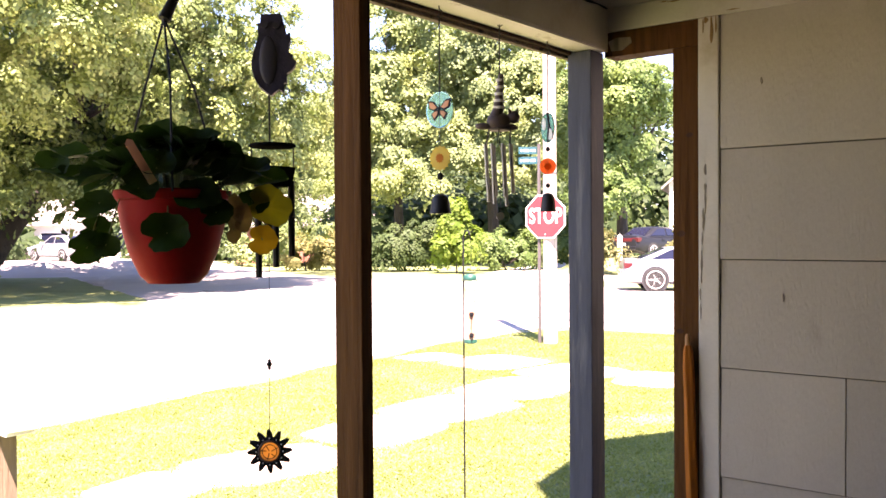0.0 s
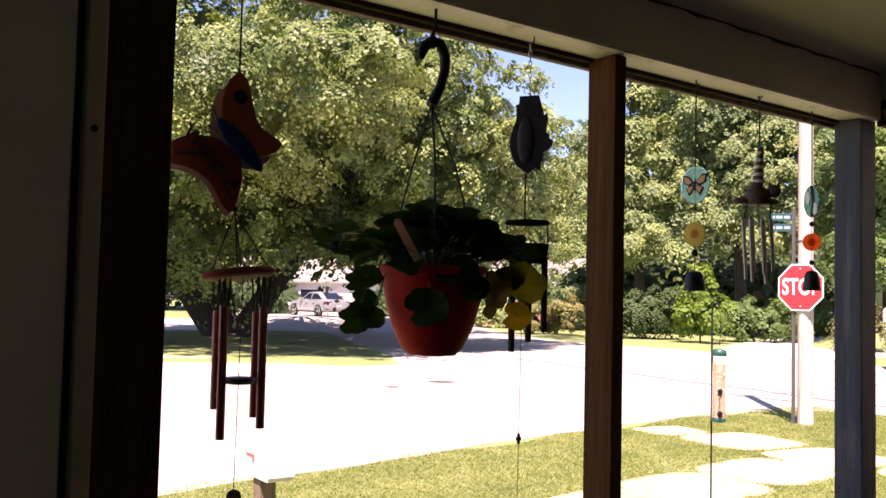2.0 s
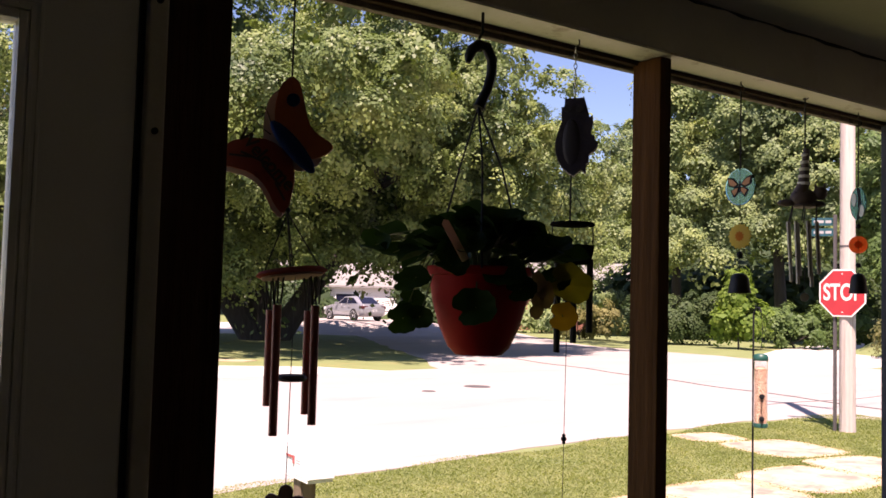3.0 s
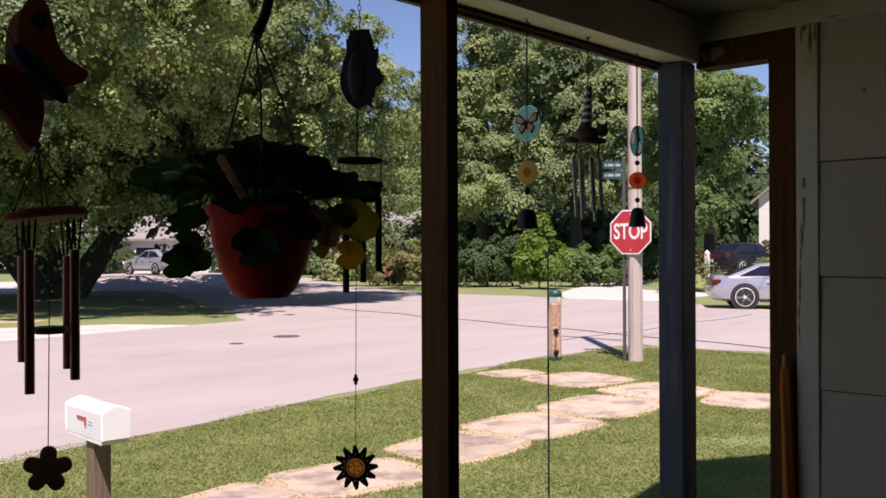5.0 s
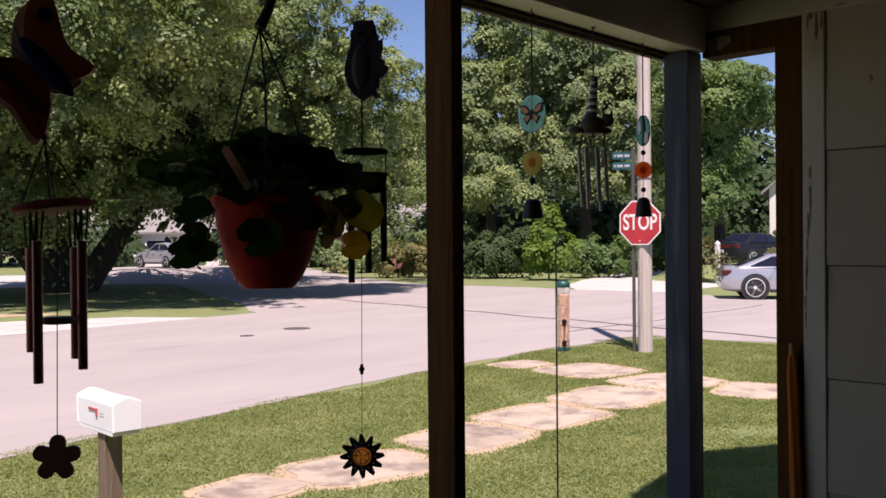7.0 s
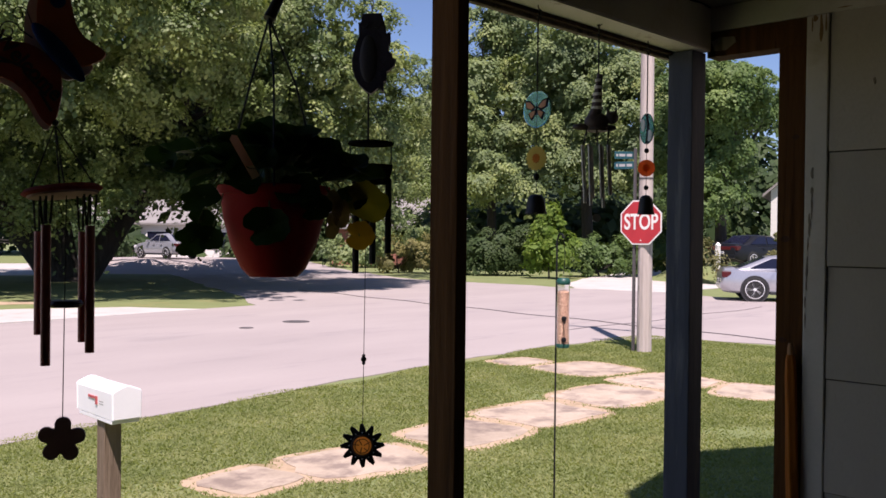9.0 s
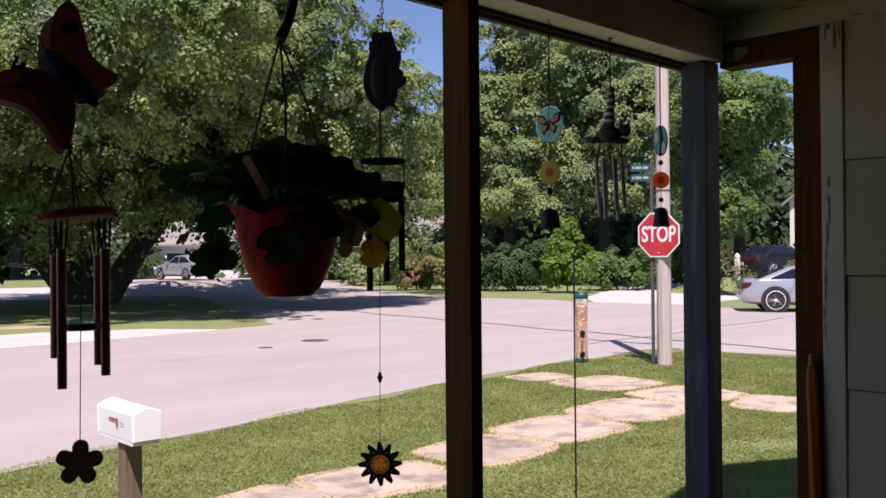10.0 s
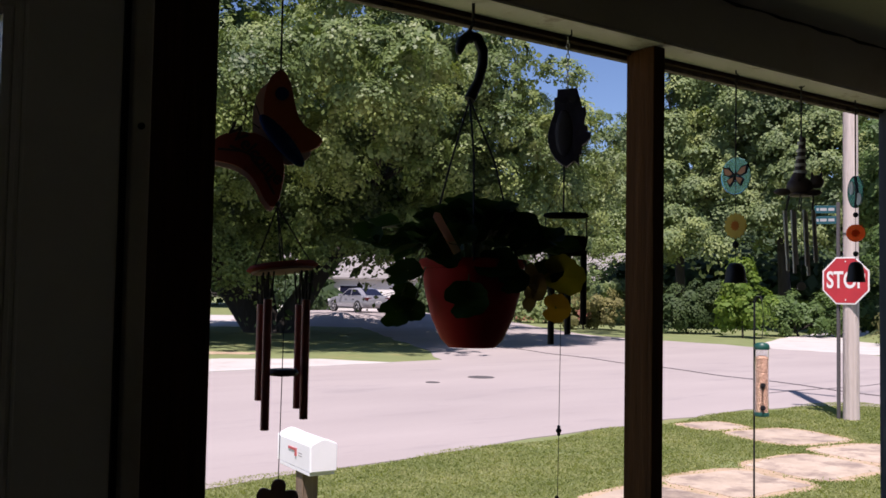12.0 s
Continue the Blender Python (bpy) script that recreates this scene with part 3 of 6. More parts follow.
# thin dark lines and a worn patch in the asphalt
struct("dark_line_cross", tube(bmesh.new(), [(17.9 - 0.16 * (16.5 - y) + 0.1 * math.sin(y * 1.7), y, 0.010) for y in np.arange(6.0, 26, 0.7)], 0.022, 6), "road_dark", "thin dark line in the asphalt", "road")
struct("dark_line_corner", tube(bmesh.new(), [(x, 10.35 + 0.03 * x + 0.1 * math.sin(x * 1.3), 0.010) for x in np.arange(15.0, 25, 0.7)], 0.015, 6), "road_dark", "thin dark line in the asphalt", "road")
for cx, cy, r in ((11.87, 15.92, 0.30), (10.25, 15.44, 0.15)):
    bm = lathe(bmesh.new(), [(r, -0.1), (r, 0.018), (r * 0.86, 0.022), (r * 0.84, 0.016)], 24, (cx, cy, 0))
    struct("manhole_cover", bm, "road_dark", "small dark iron cover in the asphalt", "manhole cover")

# flagstone path
stones = [
    (3.66, 5.66, 0.36, 0.34, 8), (4.66, 5.54, 0.62, 0.46, -12), (6.14, 5.66, 0.60, 0.50, 4), (7.44, 5.78, 0.66, 0.55, -2), (8.97, 5.88, 0.72, 0.58, 4),
    (10.42, 5.98, 0.66, 0.60, -8), (10.62, 7.38, 0.66, 0.62, -8), (10.50, 8.52, 0.42, 0.34, -10), (10.50, 4.84, 0.58, 0.38, 12),
]
bed = bmesh.new()
for layer, (cx, cy, hx, hy, turn) in enumerate(stones):
    ring = []
    for i in range(36):
        a = 2 * math.pi * i / 36
        c, s = math.cos(a), math.sin(a)
        q = (abs(c) ** 4 + abs(s) ** 4) ** (-0.25)
        g = 1 + 0.5 * max(-0.6, noise.noise((cx + c * 1.7, cy + s * 1.7, 4.4)))
        x, y = (hx + 0.09 * g) * c * q, (hy + 0.08 * g) * s * q
        ring.append((cx + x * math.cos(radians(turn)) - y * math.sin(radians(turn)), cy + x * math.sin(radians(turn)) + y * math.cos(radians(turn))))
    slab(bed, ring, -0.2, 0.003 + 0.0004 * layer)
path = struct("path", bed, "sand", "sandy worn edges round the flagstones", "path")
for cx, cy, hx, hy, turn in stones:
    hx, hy = hx * 0.96, hy * 0.95
    k = 20
    pts = []
    for i in range(k):
        a = 2 * math.pi * (i + 0.5) / k
        c, s = math.cos(a), math.sin(a)
        q = (abs(c) ** 8 + abs(s) ** 8) ** (-0.125) * (1 + rng.uniform(-0.11, 0.05))
        pts.append((hx * c * q, hy * s * q))
    bm = slab(bmesh.new(), pts, -0.04, 0.0085 + rng.uniform(-0.002, 0.002))
    bmesh.ops.bevel(bm, geom=[e for e in bm.edges if all(v.co.z > 0 for v in e.verts)], offset=0.004, segments=2, affect="EDGES")
    part("flagstone", bm, "flagstone", path).matrix_basis = pose(cx, cy, 0, rng.uniform(-0.2, 0.2), rng.uniform(-0.2, 0.2), turn)

# grass blades on the near lawn


def inside_path(x, y, margin=0.0):
    on = np.zeros(len(x), bool)
    for cx, cy, hx, hy, turn in stones:
        c, s = math.cos(radians(turn)), math.sin(radians(turn))
        u, v = (c * (x - cx) + s * (y - cy)) / (hx + margin), (-s * (x - cx) + c * (y - cy)) / (hy + margin)
        on |= (np.abs(u) ** 4 + np.abs(v) ** 4) < 0.72
    return on


def grass_blades(n, x0, x1, y0, y1, height, keep):
    x, y = rng.uniform(x0, x1, n), rng.uniform(y0, y1, n)
    k = keep(x, y)
    x, y = x[k], y[k]
    n = len(x)
    a = rng.uniform(0, 2 * np.pi, n)
    h = height * rng.uniform(0.5, 1.25, n)
    w = rng.uniform(0.005, 0.009, n) * (1 + np.hypot(x, y) / 12)
    lean = rng.normal(0, 1.2, (n, 2)) * h[:, None]
    v = np.zeros((n, 3, 3), np.float32)
    v[:, 0] = np.stack([x - w * np.cos(a), y - w * np.sin(a), np.full(n, -0.004)], 1)
    v[:, 1] = np.stack([x + w * np.cos(a), y + w * np.sin(a), np.full(n, -0.004)], 1)
    v[:, 2] = np.stack([x + lean[:, 0], y + lean[:, 1], h], 1)
    me = bpy.data.meshes.new("grass_blades")
    me.vertices.add(3 * n)
    me.vertices.foreach_set("co", v.ravel())
    me.loops.add(3 * n)
    me.loops.foreach_set("vertex_index", np.arange(3 * n, dtype=np.int32))
    me.polygons.add(n)
    me.polygons.foreach_set("loop_start", np.arange(0, 3 * n, 3, dtype=np.int32))
    me.update(calc_edges=True)
    me.materials.append(M["blade"])
    return tagged(new("grass", me), "short mown grass blades on the lawn", "grass", kind="stuff")


def on_lawn(x, y):
    patchy = np.array([noise.noise((float(u) * 0.8, float(v) * 0.8, 2.2)) for u, v in zip(x, y)])
    edge = np.minimum(8.0 + 0.112 * x, 9.35) - 0.02 + 0.12 * np.sin(x * 2.3)
    thin = rng.uniform(0, 1, len(x)) < np.where(inside_path(x, y, 0.11), 0.06, 1.0)
    return (y < edge) & ~inside_path(x, y) & thin & (x < 15.4) & (patchy > -0.75 + 0.5 * rng.uniform(0, 1, len(x)))


grass_blades(400000, 1.6, 15.6, 2.4, 9.6, 0.023, on_lawn)


# ---- trees ----
def tree(label, base, trunk, lobes, per_volume, leaf, material, seed, stems=None, clump=0.55, leaves=26, group="", name="tree", limbs=9, flat=0.45, core=0.3, rear=(), bough=None):
    """A tapered trunk that forks into limbs reaching into the crown, and a crown of many leaves in clumps."""
    r = np.random.default_rng(seed)
    t = thing(name, label, "tree" if name == "tree" else "bush", base, group=group)
    local = [(x - base[0], y - base[1], z - base[2], a, b) for x, y, z, a, b in lobes]
    tops = stems or [((local[0][0] * 0.3, local[0][1] * 0.3, local[0][2] * 0.55))]
    bm = bmesh.new()
    for i, top in enumerate(tops):
        foot = Vector((0, 0, -0.1)) + Vector((top[0], top[1], 0)) * 0.10
        mid = foot.lerp(Vector(top), 0.5) + Vector((0, 0, 0.15 * top[2] * (0.4 if len(tops) > 1 else 0.0)))
        tube(bm, [foot, foot.lerp(mid, 0.12), mid, Vector(top)], [trunk * 1.45, trunk, trunk * 0.8, trunk * 0.55], 12)
    part("trunk", bm, "bark", t, smooth=True)
    for i in range(limbs):
        lobe = local[i % len(local)]
        start = Vector(tops[min(range(len(tops)), key=lambda q: math.dist(tops[q], lobe[:3]))])
        end = Vector(lobe[:3]) + Vector(r.normal(size=3).tolist()) * lobe[3] * 0.35
        bend = start.lerp(end, 0.5) + Vector((*r.normal(size=2).tolist(), 0.6)) * 0.4
        part("limb", tube(bmesh.new(), [start - Vector((0, 0, 0.3)), bend, end], [trunk * 0.45, trunk * 0.26, trunk * 0.08], 7), "bark", t, smooth=True)
    outer = boughs(r, local, *bough) if bough else local
    pts, ways = clumped(r, outer, per_volume, clump, leaves, hollow=0.45 if bough else 0.6, flat=flat)
    size = np.full(len(pts), leaf)
    if core:  # sparser, larger inner leaves fill the crown
        inner, turned = clumped(r, local, core, clump * 1.5, leaves // 2, hollow=0.1, flat=0.6) if bough else clumped(r, local, per_volume * core, clump * 1.2, leaves // 2, hollow=0.15, flat=0.6)
        pts, ways, size = np.concatenate([pts, inner]), np.concatenate([ways, turned]), np.concatenate([size, np.full(len(inner), leaf * 1.7)])
    if rear:  # the hidden far side of the crown, in coarser leaves, added to cast shade
        inner, turned = clumped(r, [(x - base[0], y - base[1], z - base[2], a, b) for x, y, z, a, b in rear], 1.2, 1.3, 150, hollow=0.2, flat=0.5)
        pts, ways, size = np.concatenate([pts, inner]), np.concatenate([ways, turned]), np.concatenate([size, np.full(len(inner), leaf * 1.8)])
    up = pts[:, 2] > 0.05 - base[2]
    leaf_mesh("crown", pts[up], ways[up], size[up], material, r, parent=t)
    return t


def lobe(angle, d, z, r, rz=None):
    x, y, _ = far(angle, d)
    return (x, y, z, r, rz or r * 0.85)


K = 0.84  # the crown reaches from the trunk towards the street


def near_lobe(angle, d, z, r):
    return lobe(angle, d * K, 1.9 + (z - 1.9) * K, r * K)


# crown of the maple: bearing, distance, height and radius of its masses
MAPLE_TOP = (
    (50.8, 36, 11.3, 2.3),
    (66, 36, 9, 3.6), (55.6, 36, 10, 3.4), (54.4, 37, 10.2, 3), (63, 38, 12.6, 3.4), (58.6, 37, 12.6, 3), (73, 37, 9.6, 3.2),
    (60, 38, 9.8, 3.2), (59.5, 31, 9.2, 2.3), (79, 37, 11, 3.4), (48.4, 43, 9.4, 2.4), (65.2, 30.5, 9.6, 2.4),
    (61, 34.5, 12, 2.8), (56.5, 35, 12.3, 2.6), (64, 36.5, 17.2, 3.0), (59, 36.5, 17.2, 3.0), (74, 36.5, 16.6, 3.2),
    (54, 37, 16, 2.4),
)
MAPLE_MIDDLE = (
    (49.7, 36.5, 8.9, 1.9),
    (62, 33.5, 6.9, 3.4), (58.3, 34, 7.6, 3.2), (51.8, 34, 6.9, 3.3), (48.6, 35.5, 5.3, 2.4), (70.5, 35, 6.8, 3.6), (76, 35, 7.2, 3.8),
    (81, 34, 7.5, 3.8), (50.8, 36, 8.4, 2), (54, 32.5, 6, 2.2), (65, 32, 7.4, 2.4), (50, 33.5, 6.3, 1.9), (64, 30.8, 7.6, 2.6),
    (59, 30, 7.8, 2.6), (69, 33, 7.4, 2.8), (54, 35, 8.4, 2.6), (74, 34, 8.2, 3), (47.4, 44, 7.2, 2.9), (46.4, 46, 5.2, 2.5),
)
MAPLE_SKIRT = (
    (56.5, 34, 4.7, 2), (62.5, 34, 4.8, 2), (68, 35, 5, 2), (52.5, 33, 3.7, 1.5), (48.2, 34, 3.3, 1.2), (73, 36, 4.8, 2),
    (55, 34.5, 3.9, 1.4), (58.5, 34.5, 4.6, 1.5), (63.5, 34.5, 4.5, 1.3), (70.5, 34.5, 3.8, 1.7), (75.5, 35, 3.8, 1.8), (80, 34, 4.2, 2),
    (51, 32, 4.2, 1.4), (68, 35, 3.4, 1.2),
)
tree("large spreading maple with yellow-green leaves and forked trunk", far(66.0, 40.0), 0.56,
     [near_lobe(*q) for q in MAPLE_TOP] + [near_lobe(a, d + (5.5 if z < 7.2 and a < 60 else 4.5 if z < 7.2 else 0.0), z + (1.3 if z > 7 and d < 33 else 0.0), r) for a, d, z, r in MAPLE_MIDDLE] + [near_lobe(a, d + 4.8, z - 0.6 if a < 69 else z + 0.5, r) for a, d, z, r in MAPLE_SKIRT],
     9.0, 0.078, "leaf_big", 21, rear=[near_lobe(*q) for q in ((66, 43, 8, 3.8), (60, 43, 8, 3.8), (54, 43, 7.5, 3.6), (72, 43, 8, 3.8), (78, 43, 8, 3.8), (60, 42, 4.4, 2.2), (64, 41, 4.6, 2.4), (68, 43, 4.6, 2.4), (72, 42, 5.6, 2.4), (77, 41, 5.8, 2.4), (56, 42, 4.2, 2.0))], stems=[(-3.6, 1.2, 4.3), (3.1, -2.0, 4.6), (-0.6, 0.8, 4.8)], clump=0.44, leaves=150, limbs=18, core=0.6, bough=(0.50, 5.5, 0.44), flat=0.28)
# added shadow caster, kept out of sight behind the maple's crown
tree("hidden second tree, added behind the large maple to shade the ground", far(64.6, 52), 0.30,
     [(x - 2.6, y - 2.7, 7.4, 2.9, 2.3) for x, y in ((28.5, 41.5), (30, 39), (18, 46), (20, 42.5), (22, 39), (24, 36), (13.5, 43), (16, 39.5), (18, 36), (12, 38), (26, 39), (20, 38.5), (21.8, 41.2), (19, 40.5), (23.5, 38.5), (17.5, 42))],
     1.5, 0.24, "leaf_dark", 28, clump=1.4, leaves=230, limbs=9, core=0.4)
# upper lobes fill the shaded gap in the maple with dark leaves
tree("tall tree behind the maple, darkened for the shade in the crown", far(70, 90), 0.5, [lobe(70, 90, 18, 9.5), lobe(77, 90, 16, 9), lobe(64.5, 92, 19, 8), lobe(84, 88, 14, 9), lobe(91, 86, 15, 10), lobe(69.5, 90, 29, 6.5), lobe(76, 90, 28, 7.5), lobe(72, 91, 37, 6)], 1.0, 0.32, "leaf_dark", 22, clump=2.0, leaves=190)
tree("pale olive tree beyond the door", far(86, 34), 0.3, [lobe(86, 34, 5.2, 3.6), lobe(80, 37, 6.5, 3.6), lobe(92, 33, 6.0, 4.0)], 2.6, 0.13, "leaf_olive", 23, clump=1.0, leaves=330)

# trees across the crossing
tree("tall feathery green tree behind the hedge", far(40.6, 56), 0.35, [lobe(40.9, 56, 12.0, 2.2), lobe(42.2, 55, 11.4, 2.0), lobe(43.2, 56, 9.4, 2.3), lobe(40.4, 55, 14.6, 1.9), lobe(39.3, 56, 14.6, 1.9), lobe(39.4, 55, 9.4, 2.4), lobe(41.7, 54, 7.2, 2.2), lobe(38.4, 57, 12.9, 2.1), lobe(36.6, 55, 7.4, 2.3), lobe(40.2, 53, 5.2, 1.9), lobe(41.9, 57, 9.8, 2.0), lobe(37.9, 56, 10.0, 1.9)], 9.0, 0.12, "leaf_far", 31, clump=0.56, leaves=120, flat=0.34, core=0.5, bough=(0.60, 7.0, 0.36))
tree("tall feathery green tree beside the street crossing", far(34.5, 54), 0.4, [lobe(35.8, 54, 12.2, 2.4), lobe(35.2, 56, 8.8, 2.3), lobe(33.6, 56, 8.0, 2.1), lobe(36.2, 54, 7.0, 2.0), lobe(34.4, 56, 10.6, 2.1), lobe(33.2, 53, 9.9, 2.4), lobe(34.7, 55, 7.2, 2.2), lobe(31.4, 54, 11.4, 2.3), lobe(30.8, 52, 7.2, 2.2), lobe(36.6, 55, 9.8, 2.1), lobe(32.6, 52, 6.2, 1.9), lobe(34.0, 53, 12.9, 2.0), lobe(29.4, 53, 9.6, 2.2)], 9.0, 0.12, "leaf_far", 32, clump=0.56, leaves=120, flat=0.34, core=0.5, bough=(0.60, 7.0, 0.36))
tree("broad green tree over the parked cars", far(26.6, 47), 0.35, [lobe(27.2, 46, 8.8, 2.6), lobe(27.4, 47, 6.4, 2.3), lobe(28.6, 48, 6.8, 2.6), lobe(24.8, 51, 8.7, 1.4), lobe(27.9, 46, 4.2, 1.8), lobe(26.4, 49, 9.6, 1.9)], 16.0, 0.105, "leaf_deep", 33, clump=0.46, leaves=120, flat=0.34, core=0.5, bough=(0.58, 7.0, 0.36))
tree("low distant tree behind the street", far(44.2, 70), 0.3, [lobe(44.2, 70, 10.4, 3.6), lobe(46.4, 72, 9.6, 3.8), lobe(42.8, 74, 10.5, 3.2), lobe(47.6, 70, 5.0, 3.0)], 3, 0.2, "leaf_far", 34, clump=1.3, leaves=260)
tree("dense wood closing the view, darkened for the shade beneath the trees", far(36, 74), 0.4, [lobe(a, 76, 5.5, 5.4, 5.2) for a in (25, 29, 33, 37, 41, 45, 49, 53)] + [lobe(21, 78, 4.5, 5)] + [lobe(a, 62, 2.2, 2.6, 2.4) for a in (29.5, 32, 34.5, 37, 39.5, 42)], 1.4, 0.40, "leaf_dark", 35, clump=1.9, leaves=160, core=0.2)

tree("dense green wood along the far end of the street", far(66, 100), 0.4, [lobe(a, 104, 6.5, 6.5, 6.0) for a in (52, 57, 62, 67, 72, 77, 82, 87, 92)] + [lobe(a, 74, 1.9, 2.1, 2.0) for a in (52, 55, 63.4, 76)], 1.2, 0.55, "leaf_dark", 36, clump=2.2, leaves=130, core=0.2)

tree("ragged dark shrubs in front of the low house", far(66, 64), 0.08, [lobe(a, 66 + 3 * math.sin(a * 3), 1.7, 1.9, 1.7 + 0.5 * math.sin(a * 7)) for a in (53.5, 56, 64.4, 65.8, 74.0, 77.5, 81)], 3.4, 0.2, "leaf_dark", 37, clump=0.9, leaves=170, name="bush", group="shrubs by the street", limbs=9)

# hedge and shrubs
tree("dark green clipped shrub by the street", far(40.2, 47), 0.06, [lobe(41.0, 47, 1.35, 1.25, 1.3), lobe(39.2, 47, 1.45, 1.2, 1.3), lobe(42.3, 48, 1.5, 1.1, 1.3)], 16, 0.085, "leaf_dark", 41, clump=0.42, leaves=260, name="bush", group="shrubs by the street", limbs=5)
tree("olive green loose shrub by the street", far(46.4, 49), 0.05, [lobe(47.0, 49, 1.0, 1.1, 1.1), lobe(45.4, 49, 1.1, 1.1, 1.15)], 18, 0.085, "leaf_gold", 42, clump=0.36, leaves=240, name="bush", group="shrubs by the street", limbs=5)
tree("spreading green shrub behind the stop sign", far(33.8, 47), 0.06, [lobe(34.9, 47, 0.9, 1.0, 0.95), lobe(33.4, 47, 1.1, 1.2, 1.15), lobe(32.0, 48, 0.9, 1.1, 1.0), lobe(30.6, 48, 1.0, 1.0, 1.0)], 16, 0.085, "leaf_deep", 43, clump=0.40, leaves=240, name="bush", group="shrubs by the street", limbs=5)
tree("bright lime green sapling in front of the hedge", far(37.0, 44), 0.05, [lobe(37.2, 44, 2.5, 0.75, 0.9), lobe(36.4, 44, 1.5, 0.8, 0.8), lobe(37.9, 44, 1.3, 0.55, 0.7), lobe(37.0, 44, 3.4, 0.4, 0.5)], 34, 0.13, "leaf_lime", 44, clump=0.34, leaves=90, limbs=6)
tree("low green hedge in front of the brick house", far(43.6, 58), 0.05, [lobe(a, 58, 1.0, 1.3, 1.2) for a in (43, 44.4, 48.4, 50)] + [lobe(45.2, 58, 2.3, 1.4, 1.5), lobe(46.6, 59, 2.7, 1.5, 1.6), lobe(47.8, 59, 2.2, 1.2, 1.3)], 9, 0.12, "leaf_far", 45, clump=0.55, leaves=200, name="bush", group="shrubs by the street", limbs=4)
tree("dry yellow-green shrub behind the parked cars", far(22.9, 41), 0.05, [lobe(23.2, 41, 1.4, 0.9, 1.2), lobe(28.2, 41, 1.2, 0.9, 1.0)], 16, 0.09, "leaf_olive", 46, clump=0.36, leaves=200, name="bush", group="shrubs by the street", limbs=4)


